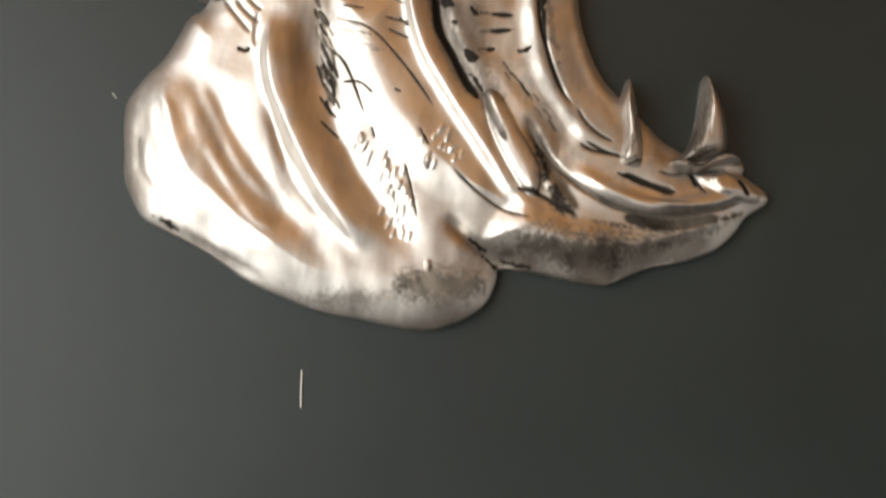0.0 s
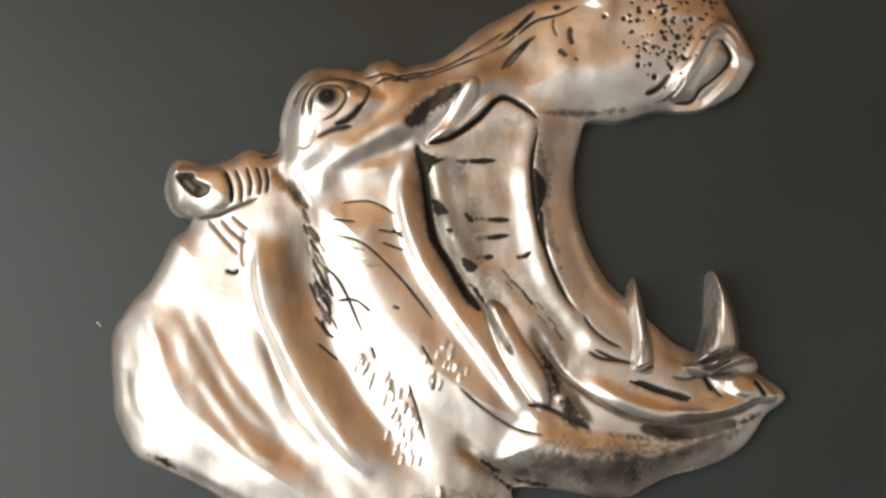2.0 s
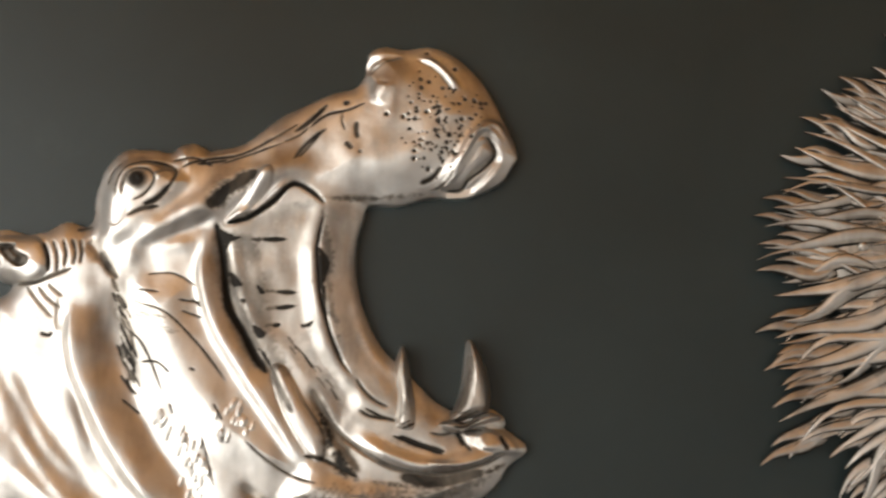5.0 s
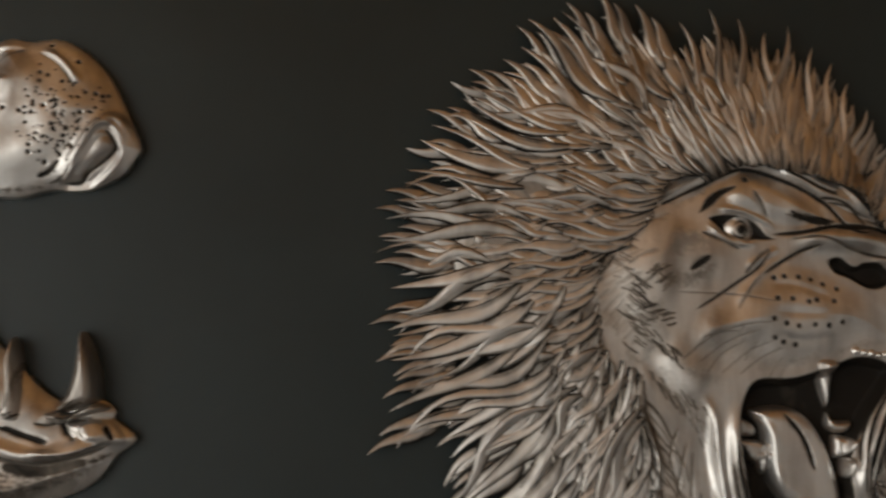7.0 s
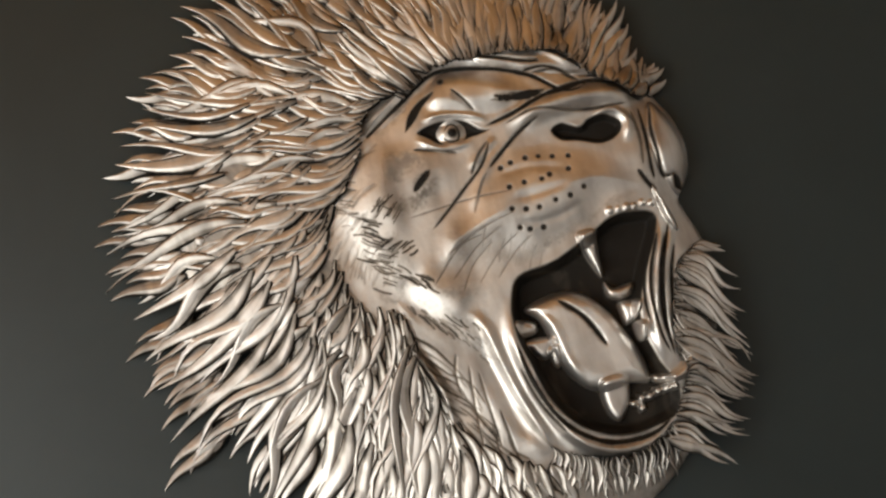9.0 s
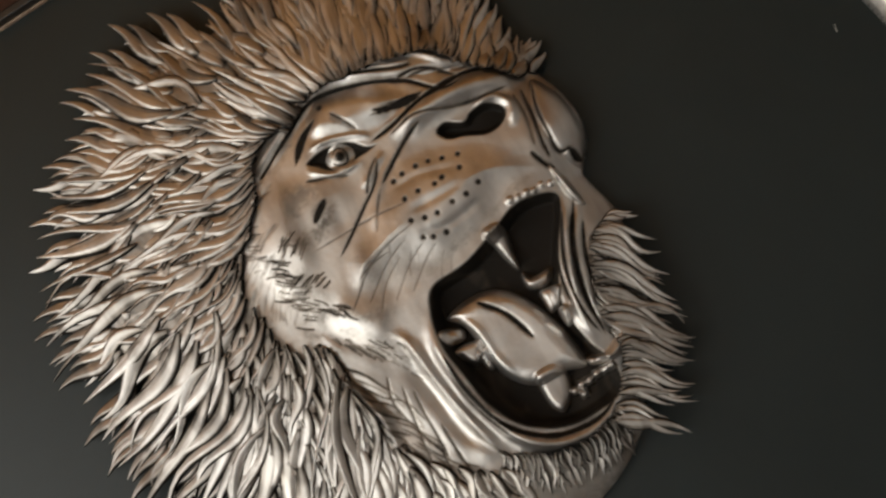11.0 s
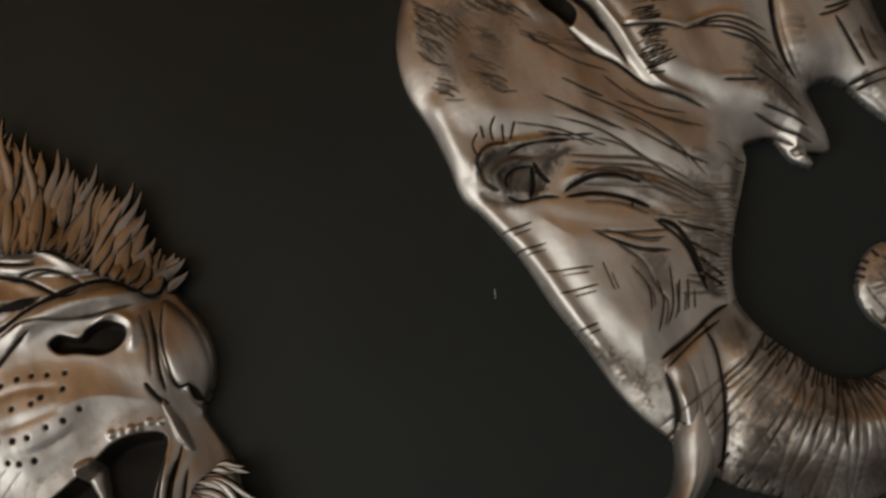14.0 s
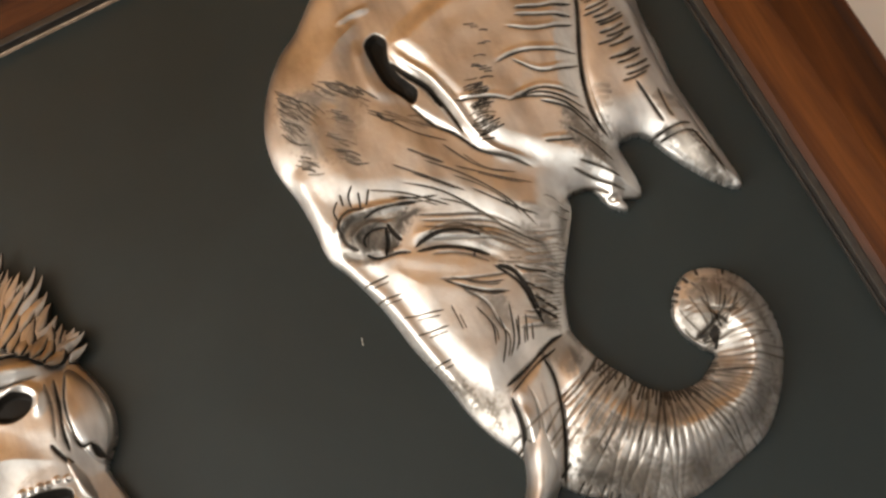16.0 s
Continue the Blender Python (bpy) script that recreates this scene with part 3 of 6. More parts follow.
    for line in ([(-38.0, 61.0), (-29.0, 52.0), (-22.0, 45.0)], [(-32.0, 61.0), (-26.0, 55.0), (-19.0, 50.0)], [(-27.0, 62.0), (-22.0, 58.0), (-19.0, 56.0)]):
        f.line(line, 1.0, 1.0, 0.7)
    f.line([(-28.0, 39.0), (-24.0, 38.0), (-22.0, 40.0)], 1.0, 0.8, 1.0)
    f.line([(-21.0, 56.0), (-21.0, 46.0), (-19.0, 39.0)], 1.0, 1.0, 0.5)
    f.ridge([(-6.0, 80.0), (-2.0, 73.0), (6.0, 64.0)], 1.8, -2.0, 0.75, 0.4)
    f.ridge([(-12.0, 83.0), (-7.0, 79.0), (-3.0, 73.0)], 3.0, -1.5, 0.5)
    f.ridge([(1.0, 66.0), (7.0, 47.0), (11.0, 34.0), (19.0, 13.0)], 3.0, -0.8, 0.2)
    f.hatch((4.0, 62.0), (16.0, 18.0), 30, 8, -62, 0.8, 0.4, 0.95, 3)
    # chased hair lines on the cheek
    for line in ([(13.0, 55.0), (28.0, 51.0), (42.0, 39.0), (51.0, 29.0), (59.0, 19.0)], [(10.0, 44.0), (20.0, 34.0), (30.0, 14.0)], [(18.0, 28.0), (26.0, 28.0), (33.0, 23.0)], [(17.0, 68.0), (30.0, 69.0), (42.0, 63.0)],
                 [(14.0, 61.0), (25.0, 60.0)], [(33.0, 57.0), (44.0, 56.0)], [(35.0, 52.0), (45.0, 49.0)], [(11.0, 11.0), (20.0, 4.0)], [(9.0, 22.0), (16.0, 13.0)], [(48.0, -3.0), (52.0, -14.0), (56.0, -27.0)],
                 [(41.0, 26.0), (44.0, 25.0)], [(10.0, 38.0), (14.0, 32.0)], [(6.0, 36.0), (11.0, 25.0)], [(53.0, 11.0), (58.0, 3.0)], [(33.0, 10.0), (35.0, 5.0)], [(12.0, 31.0), (16.0, 21.0)], [(39.0, 58.0), (44.0, 54.0)]):
        f.line(line, 0.48, 0.4, 1.0)
    f.hatch((9.0, 55.0), (15.0, 18.0), 16, 9, -55, 0.55, 0.4, 0.9, 3)
    f.hatch((16.0, 53.0), (33.0, 42.0), 16, 5, -15, 0.45, 0.3, 0.6, 5)
    for a, b, k in (((28.0, 5.0), (35.0, -6.0), 9), ((39.0, -1.0), (47.0, -34.0), 20), ((47.0, -8.0), (53.0, -35.0), 14), ((61.0, 13.0), (70.0, 0.0), 16), ((52.0, 6.0), (61.0, -7.0), 8)):
        for i in range(k):
            c = np.array(a) + (np.array(b) - np.array(a)) * f.rnd.rand() + f.rnd.randn(2) * 1.6
            f.ridge([c + (0.6, 2.2), c, c - (0.5, 2.2)], 0.55, 0.8)
    f.ridge([(62.0, -43.0), (63.0, -48.0)], 0.8, 1.0)
    # dark blotches inside the mouth
    for line in ([(68.0, 87.0), (82.0, 88.0)], [(76.0, 63.0), (88.0, 63.0)], [(76.0, 55.0), (88.0, 57.0)], [(76.0, 47.0), (81.0, 48.0)]):
        f.ridge(line, 1.15, -0.4, 0.95, 0.5)
        f.stain_and_shade([np.array(line[0]) + (-3, 2), np.array(line[-1]) + (0, 1), np.array(line[-1]) + (0, -1), np.array(line[0]) + (-3, -2)], 0.7, 2)
    f.ridge([(47.0, 95.0), (51.0, 82.0), (53.0, 70.0), (56.0, 55.0), (63.0, 44.0), (69.0, 34.0), (77.0, 24.0)], 1.8, -1.6, 0.95, 0.1)
    for loop in ([(48.0, 92.0), (55.0, 90.0), (63.0, 87.0), (57.0, 85.0), (52.0, 77.0), (50.0, 85.0)], [(54.0, 72.0), (60.0, 70.0), (63.0, 65.0), (58.0, 63.0), (55.0, 65.0)], [(60.0, 60.0), (64.0, 60.0), (65.0, 56.0), (61.0, 55.0)], [(67.0, 67.0), (72.0, 65.0), (73.0, 61.0), (69.0, 61.0)], [(66.0, 48.0), (72.0, 47.0), (76.0, 43.0), (72.0, 40.0), (68.0, 42.0)], [(69.0, 37.0), (75.0, 36.0), (79.0, 28.0), (81.0, 22.0), (75.0, 29.0)], [(59.0, 53.0), (63.0, 47.0), (68.0, 38.0), (73.0, 31.0), (67.0, 36.0), (60.0, 45.0)], [(89.0, 49.0), (96.0, 51.0), (95.0, 47.0), (90.0, 45.0)]):
        f.stain_and_shade(loop, 1.0, 2.0)
    f.hatch((83.0, 42.0), (111.0, 13.0), 10, 7, -50, 0.6, 0.5, 0.9, 3)
    f.ridge([(73.0, 34.0), (81.0, 21.0), (90.0, 6.0)], 1.6, -1.0, 0.6)
    # snout
    f.patch([(115.0, 174.0), (136.0, 179.0), (156.0, 167.0), (168.0, 151.0), (153.0, 127.0), (136.0, 116.0), (111.0, 113.0), (91.0, 117.0), (98.0, 136.0), (111.0, 152.0)], 3, 16)
    f.ridge([(151.0, 120.0), (159.0, 130.0), (166.0, 143.0), (173.0, 149.0), (179.0, 147.0), (185.0, 135.0)], 2.2, 2.6)
    f.patch([(151.0, 116.0), (159.0, 126.0), (166.0, 139.0), (173.0, 143.0), (178.0, 139.0), (181.0, 132.0), (176.0, 123.0), (166.0, 114.0), (156.0, 112.0)], -3.0, 4)
    f.patch([(153.0, 117.0), (160.0, 126.0), (168.0, 140.0), (173.0, 141.0), (176.0, 135.0), (173.0, 131.0), (166.0, 125.0), (162.0, 118.0)], 3.2, 5)
    f.line([(152.0, 116.0), (161.0, 117.0), (165.0, 122.0), (173.0, 129.0), (177.0, 135.0), (174.0, 141.0), (170.0, 143.0)], 0.9, 1.2, 0.9)
    f.ridge([(150.0, 114.0), (158.0, 124.0), (164.0, 136.0), (168.0, 144.0), (174.0, 146.0), (179.0, 141.0), (183.0, 133.0)], 1.5, 1.6)
    f.stain_and_shade([(143.0, 115.0), (150.0, 119.0), (158.0, 128.0), (164.0, 140.0), (168.0, 147.0), (172.0, 148.0), (166.0, 139.0), (160.0, 127.0), (153.0, 116.0)], 0.85, 2.5)
    # shading of the snout's lower edge, painted as a dark band
    f.stain_and_shade([(92.0, 109.0), (106.0, 112.0), (123.0, 113.0), (143.0, 115.0), (142.0, 111.0), (121.0, 108.0), (101.0, 106.0)], 0.75, 3.5)
    f.ridge([(118.0, 155.0), (121.0, 162.0), (122.0, 167.0)], 3.0, 1.6)
    f.patch([(112.0, 175.0), (115.0, 181.0), (122.0, 183.0), (130.0, 182.0), (125.0, 178.0), (117.0, 175.0), (115.0, 170.0)], -1.2, 3)
    f.line([(115.0, 171.0), (118.0, 175.0), (125.0, 179.0), (131.0, 181.0)], 0.7, 0.8, 0.5)
    f.line([(141.0, 118.0), (147.0, 121.0), (152.0, 127.0)], 1.6, 1.0, 0.8)
    f.ridge([(137.0, 182.0), (148.0, 176.0), (159.0, 164.0)], 1.6, 1.8)
    f.line([(136.0, 180.0), (147.0, 174.0), (157.0, 162.0)], 0.8, 0.8, 0.6)
    f.ridge([(113.0, 174.0), (118.0, 166.0), (117.0, 158.0)], 2.0, 1.2)
    for line, w in (([(41.0, 125.0), (56.0, 128.0), (73.0, 138.0), (85.0, 146.0)], 0.9), ([(46.0, 122.0), (63.0, 129.0), (78.0, 135.0)], 0.7), ([(80.0, 139.0), (88.0, 146.0), (96.0, 156.0)], 1.2), ([(87.0, 141.0), (95.0, 149.0), (105.0, 152.0), (115.0, 157.0)], 0.8), ([(81.0, 125.0), (87.0, 134.0), (97.0, 143.0)], 1.0), ([(83.0, 126.0), (90.0, 135.0), (94.0, 140.0)], 0.8), ([(103.0, 155.0), (106.0, 157.0)], 1.2), ([(103.0, 151.0), (103.0, 146.0), (105.0, 141.0)], 0.6), ([(110.0, 147.0), (110.0, 142.0), (111.0, 137.0)], 1.2), ([(105.0, 136.0), (109.0, 132.0)], 1.2), ([(112.0, 132.0), (113.0, 130.0)], 0.8), ([(75.0, 134.0), (83.0, 138.0), (88.0, 143.0)], 0.7)):
        f.ridge(line, w, -0.5, 0.85)
    f.stain_and_shade([(83.0, 123.0), (87.0, 127.0), (92.0, 130.0), (93.0, 133.0), (88.0, 128.0), (84.0, 126.0)], 0.9, 1.5)
    for line in ([(23.0, 123.0), (35.0, 125.0), (44.0, 121.0)], [(35.0, 122.0), (51.0, 125.0)], [(28.0, 119.0), (37.0, 124.0), (56.0, 128.0)], [(-18.0, 88.0), (-10.0, 90.0)]):
        f.line(line, 0.9, 0.9, 0.85)
    for _ in range(150):
        u, v = f.rnd.rand(), f.rnd.rand()
        low, high = np.array((131.0, 133.0)) * (1 - u) + np.array((153.0, 123.0)) * u, np.array((137.0, 172.0)) * (1 - u) + np.array((173.0, 158.0)) * u
        f.dot(low + (high - low) * v + f.rnd.randn(2) * 2.0, 0.55 + 0.9 * f.rnd.rand() ** 3, -0.25, 1.0)
    for c in ((138.0, 129.0), (145.0, 125.0), (132.0, 149.0), (124.0, 150.0), (143.0, 152.0), (160.0, 150.0), (156.0, 176.0), (142.0, 184.0), (166.0, 160.0)):
        f.dot(c, 1.2, -0.8, 1.0)
    f.dent(0.25, 0.03, 2).soften(1)
    # tusks
    pieces = [f.sheet()]
    for loop in ([(134.0, 4.0), (135.0, 17.0), (134.0, 29.0), (135.0, 36.0), (137.0, 41.0), (139.0, 36.0), (141.0, 28.0), (143.0, 21.0), (145.0, 13.0), (145.0, 3.0), (140.0, 1.0)],
                 [(160.0, 7.0), (164.0, 16.0), (166.0, 25.0), (167.0, 37.0), (168.0, 45.0), (172.0, 40.0), (176.0, 31.0), (178.0, 23.0), (178.0, 13.0), (171.0, 9.0)]):
        g = Relief(spline(loop, True, 5), 12.5, 6.0, 0.4, 0.7)
        p = np.array(loop)
        top = p[p[:, 1].argmax()]
        low = p[p[:, 1] < top[1] - 25].mean(0)
        for k in (-2.6, -0.6, 1.6):
            g.line([top + (0.2 * k, -6), (top + low) / 2 + (k * 0.8, 0), low + (k, 4)], 0.4, 0.6, 0.55)
        g.hatch(low + (-3, 2), low + (2, 28), 26, 8, 84, 0.35, 0.35, 0.7, 2)
        g.hatch(low + (-4, 0), low + (5, 0), 8, 4, 20, 0.5, 0.6, 0.9, 2)
        g.D = np.maximum(g.D, 0.22)
        pieces.append(g.soften(1).sheet())
    # the torn gum at the foot of the front tusk
    g = Relief(spline([(155.0, 6.0), (161.0, 8.0), (167.0, 7.0), (173.0, 10.0), (178.0, 12.0), (184.0, 10.0), (178.0, 7.0), (172.0, 5.0), (164.0, 2.0), (158.0, 3.0)], True, 5), 13.0, 3.5, 0.4, 0.7)
    g.line([(161.0, 5.0), (167.0, 5.0), (174.0, 9.0)], 0.6, 0.8, 0.9)
    g.D = np.maximum(g.D, 0.3)
    pieces.append(g.sheet())
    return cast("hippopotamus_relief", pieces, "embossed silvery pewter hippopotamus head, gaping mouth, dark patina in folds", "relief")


build_hippo()


# ---- the lion ----
def build_lion():
    left = [(439.0, 203.0), (422.0, 197.0), (408.0, 189.0), (397.0, 180.0), (384.0, 169.0), (372.0, 160.0), (361.0, 144.0), (353.0, 129.0), (345.0, 115.0), (340.0, 99.0), (340.0, 84.0)]
    low = [(371.0, 26.0), (372.0, 4.0), (378.0, -18.0), (381.0, -40.0), (370.0, -58.0), (397.0, -79.0), (431.0, -92.0), (468.0, -92.0), (496.0, -83.0), (522.0, -73.0), (541.0, -59.0)]
    right = [(538.0, -56.0), (549.0, -48.0), (560.0, -34.0), (569.0, -11.0), (574.0, 11.0), (576.0, 27.0), (572.0, 44.0), (572.0, 50.0), (580.0, 60.0), (583.0, 73.0), (581.0, 86.0), (576.0, 99.0), (575.0, 108.0)]
    top = [(567.0, 122.0), (558.0, 135.0), (546.0, 147.0), (533.0, 162.0), (517.0, 174.0), (502.0, 186.0), (483.0, 192.0), (466.0, 196.0), (447.0, 197.0)]
    rim = spline(left + low + right + top, True, 4)
    f = Relief(rim, 9.0, 34.0, power=0.7)
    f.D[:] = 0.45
    face = [(433.0, 113.0), (444.0, 122.0), (462.0, 134.0), (477.0, 139.0), (494.0, 142.0), (512.0, 141.0), (531.0, 137.0), (547.0, 128.0), (559.0, 117.0), (569.0, 105.0), (576.0, 98.0), (580.0, 85.0), (583.0, 72.0), (580.0, 60.0), (574.0, 51.0), (574.0, 36.0), (575.0, 19.0), (570.0, -1.0), (559.0, -17.0), (548.0, -33.0), (538.0, -45.0), (526.0, -52.0), (509.0, -54.0), (494.0, -49.0), (482.0, -40.0), (476.0, -25.0), (467.0, -11.0), (453.0, 7.0), (440.0, 26.0), (432.0, 45.0), (422.0, 60.0), (415.0, 82.0), (420.0, 100.0)]
    f.clean(face)
    f.clean([(428.0, 42.0), (442.0, 31.0), (463.0, 6.0), (474.0, -28.0), (485.0, -51.0), (461.0, -51.0), (441.0, -47.0), (429.0, -29.0), (424.0, -2.0)])
    f.clean([(419.0, 74.0), (433.0, 66.0), (438.0, 38.0), (427.0, 35.0), (419.0, 47.0), (414.0, 62.0)])
    f.patch(face, 3.0, 22)
    # muzzle, cheeks, brow
    f.patch([(498.0, 93.0), (519.0, 92.0), (542.0, 81.0), (554.0, 67.0), (557.0, 58.0), (542.0, 57.0), (525.0, 48.0), (502.0, 41.0), (483.0, 49.0), (459.0, 50.0), (459.0, 66.0), (474.0, 77.0)], 5, 22)
    f.patch([(442.0, 115.0), (463.0, 114.0), (479.0, 103.0), (480.0, 89.0), (460.0, 74.0), (443.0, 65.0), (431.0, 78.0), (429.0, 97.0)], 1.4, 16)
    f.ridge([(444.0, 50.0), (454.0, 41.0), (464.0, 27.0)], 8, 1.2)
    f.patch([(483.0, 139.0), (505.0, 133.0), (526.0, 116.0), (511.0, 111.0), (494.0, 113.0), (476.0, 120.0), (473.0, 129.0)], 3, 9)
    f.ridge([(504.0, 105.0), (527.0, 107.0), (550.0, 106.0), (571.0, 99.0)], 5, 4.6)
    f.patch([(502.0, 145.0), (521.0, 141.0), (545.0, 128.0), (558.0, 116.0), (540.0, 120.0), (521.0, 128.0), (504.0, 137.0)], 2.5, 5)
    f.patch([(434.0, 44.0), (449.0, 33.0), (465.0, 7.0), (475.0, -22.0), (482.0, -42.0), (469.0, -43.0), (456.0, -20.0), (439.0, 9.0), (432.0, 28.0)], 1.0, 9)
    f.line([(436.0, 116.0), (461.0, 129.0), (482.0, 139.0), (505.0, 134.0), (524.0, 124.0), (538.0, 111.0), (551.0, 112.0)], 1.2, 1.6, 0.95)
    f.ridge([(435.0, 120.0), (459.0, 132.0), (482.0, 143.0), (507.0, 137.0), (526.0, 127.0)], 2.2, 2.2)
    f.ridge([(506.0, 141.0), (518.0, 141.0), (531.0, 136.0), (540.0, 128.0), (548.0, 117.0)], 2.2, 2.0)
    f.line([(503.0, 140.0), (514.0, 136.0), (525.0, 131.0), (532.0, 130.0)], 1.0, 1.2, 0.8)
    f.line([(524.0, 125.0), (536.0, 123.0), (543.0, 117.0), (548.0, 110.0)], 0.8, 1.0, 0.8)
    f.line([(503.0, 141.0), (520.0, 133.0), (532.0, 128.0)], 1.0, 1.0, 0.9)
    f.line([(520.0, 127.0), (531.0, 126.0), (538.0, 122.0), (544.0, 116.0)], 0.9, 1.0, 0.9)
    f.line([(495.0, 107.0), (512.0, 109.0), (530.0, 113.0), (551.0, 113.0), (569.0, 106.0), (574.0, 100.0)], 1.5, 1.8, 0.95)
    f.line([(504.0, 105.0), (521.0, 107.0), (536.0, 102.0), (549.0, 99.0), (565.0, 98.0)], 0.9, 1.0, 0.8)
    f.ridge([(504.0, 119.0), (513.0, 116.0), (525.0, 113.0)], 1.6, -0.8, 0.85, 0.5)
    f.stain_and_shade([(501.0, 118.0), (512.0, 118.0), (529.0, 117.0), (527.0, 112.0), (513.0, 113.0)], 1.0, 2)
    f.line([(526.0, 113.0), (535.0, 112.0), (546.0, 113.0)], 1.2, 1.0, 0.9)
    f.line([(498.0, 102.0), (491.0, 91.0), (479.0, 82.0), (468.0, 74.0), (459.0, 68.0)], 0.7, 0.8, 0.85)
    f.line([(523.0, 104.0), (512.0, 100.0), (502.0, 94.0), (492.0, 87.0)], 1.0, 1.2, 0.9)
    f.line([(492.0, 87.0), (487.0, 81.0), (480.0, 69.0)], 0.6, 0.5, 0.5)
    f.ridge([(504.0, 98.0), (494.0, 90.0), (485.0, 80.0), (478.0, 70.0)], 2.0, 0.8)
    f.line([(484.0, 87.0), (490.0, 95.0), (497.0, 101.0)], 0.8, 0.8, 0.7)
    f.ridge([(484.0, 90.0), (493.0, 96.0), (501.0, 101.0)], 1.6, 1.2)
    f.patch([(461.0, 116.0), (465.0, 124.0), (472.0, 129.0), (479.0, 131.0), (479.0, 129.0), (473.0, 125.0), (468.0, 120.0), (464.0, 117.0)], -0.5, 2, 0.95)
    f.line([(487.0, 129.0), (491.0, 123.0), (495.0, 115.0)], 0.7, 0.5, 0.8)
    f.dot((484.0, 134.0), 1.8, -0.3, 0.9)
    f.ridge([(445.0, 120.0), (456.0, 126.0), (469.0, 134.0), (484.0, 140.0), (499.0, 140.0)], 1.4, 1.2)
    f.ridge([(456.0, 87.0), (461.0, 91.0), (468.0, 96.0)], 1.6, -0.6, 1.0, 0.45)
    f.line([(462.0, 107.0), (473.0, 103.0), (482.0, 99.0)], 0.8, 0.8, 0.8)
    f.ridge([(486.0, 127.0), (492.0, 120.0), (495.0, 115.0)], 1.4, -0.8, 0.3)
    f.hatch((435.0, 22.0), (459.0, -35.0), 40, 24, -62, 0.6, 0.5, 0.8, 9, 0.08)
    f.ridge([(431.0, 31.0), (435.0, 12.0), (443.0, -3.0), (441.0, -21.0)], 2.4, 2.2)
    f.stain_and_shade([(444.0, 42.0), (468.0, 26.0), (473.0, 3.0), (463.0, 6.0), (447.0, 28.0)], 0.25, 7)
    f.stain_and_shade([(432.0, 71.0), (446.0, 74.0), (447.0, 52.0), (433.0, 39.0), (425.0, 51.0)], 0.35, 8)
    f.stain_and_shade([(443.0, 110.0), (464.0, 108.0), (468.0, 99.0), (450.0, 92.0), (437.0, 97.0)], 0.35, 7)
    f.stain_and_shade([(472.0, 73.0), (496.0, 53.0), (498.0, 40.0), (473.0, 43.0), (462.0, 55.0)], 0.18, 10)
    f.stain_and_shade([(493.0, 49.0), (516.0, 51.0), (542.0, 59.0), (553.0, 59.0), (554.0, 55.0), (533.0, 50.0), (506.0, 42.0), (491.0, 39.0)], 0.3, 6)
    f.stain_and_shade([(439.0, 84.0), (461.0, 92.0), (473.0, 92.0), (464.0, 80.0), (445.0, 78.0)], 0.55, 7)
    f.stain_and_shade([(504.0, 120.0), (514.0, 119.0), (527.0, 115.0), (520.0, 112.0), (509.0, 114.0)], 0.95, 2.5)
    f.stain_and_shade([(444.0, 121.0), (455.0, 129.0), (472.0, 135.0), (464.0, 124.0), (451.0, 117.0)], 0.4, 5)
    f.stain_and_shade([(431.0, 91.0), (436.0, 77.0), (437.0, 60.0), (426.0, 49.0), (427.0, 67.0)], 0.4, 6)
    f.stain_and_shade([(448.0, 46.0), (462.0, 42.0), (476.0, 39.0), (468.0, 31.0), (457.0, 34.0)], 0.3, 6)
    f.clean([(431.0, 128.0), (445.0, 117.0), (445.0, 93.0), (435.0, 70.0), (435.0, 43.0), (422.0, 60.0), (406.0, 74.0), (390.0, 88.0), (389.0, 99.0), (409.0, 116.0)])
    for p, q, turn in (((406.0, 112.0), (441.0, 110.0), 15), ((398.0, 100.0), (435.0, 95.0), 25), ((400.0, 86.0), (434.0, 79.0), 35), ((414.0, 72.0), (432.0, 57.0), 50)):
        f.hatch(p, q, 16, 15, turn, 0.8, 0.6, 0.4, 7)
    # neck fold, jaw edge and cheek fur
    f.ridge([(431.0, 37.0), (434.0, 23.0), (439.0, 10.0), (443.0, -6.0), (442.0, -27.0), (441.0, -51.0)], 1.6, 3.2)
    f.ridge([(431.0, 23.0), (437.0, 4.0), (439.0, -11.0), (437.0, -31.0)], 2.5, -1.4, 0.3)
    f.ridge([(463.0, 30.0), (469.0, 20.0), (472.0, -1.0), (476.0, -20.0), (483.0, -44.0)], 2.2, 3.2)
    f.ridge([(463.0, 16.0), (467.0, -3.0), (469.0, -22.0), (475.0, -39.0)], 3.0, -1.6)
    for line in ([(460.0, 3.0), (460.0, -15.0), (460.0, -36.0)], [(457.0, 7.0), (454.0, -14.0), (452.0, -34.0)], [(464.0, -16.0), (465.0, -32.0), (466.0, -50.0)], [(453.0, 13.0), (450.0, 3.0), (450.0, -8.0)], [(459.0, -25.0), (458.0, -41.0), (457.0, -53.0)]):
        f.line(line, 0.6, 0.6, 0.7)
    f.hatch((439.0, 90.0), (447.0, 81.0), 16, 8, 40, 0.5, 0.3, 0.9, 5)
    f.hatch((435.0, 69.0), (448.0, 63.0), 16, 8, 20, 0.55, 0.3, 0.9, 4)
    f.hatch((441.0, 54.0), (453.0, 43.0), 18, 7, -50, 0.5, 0.3, 0.9, 4)
    f.hatch((445.0, 30.0), (464.0, 18.0), 20, 9, -60, 0.5, 0.3, 0.8, 4)
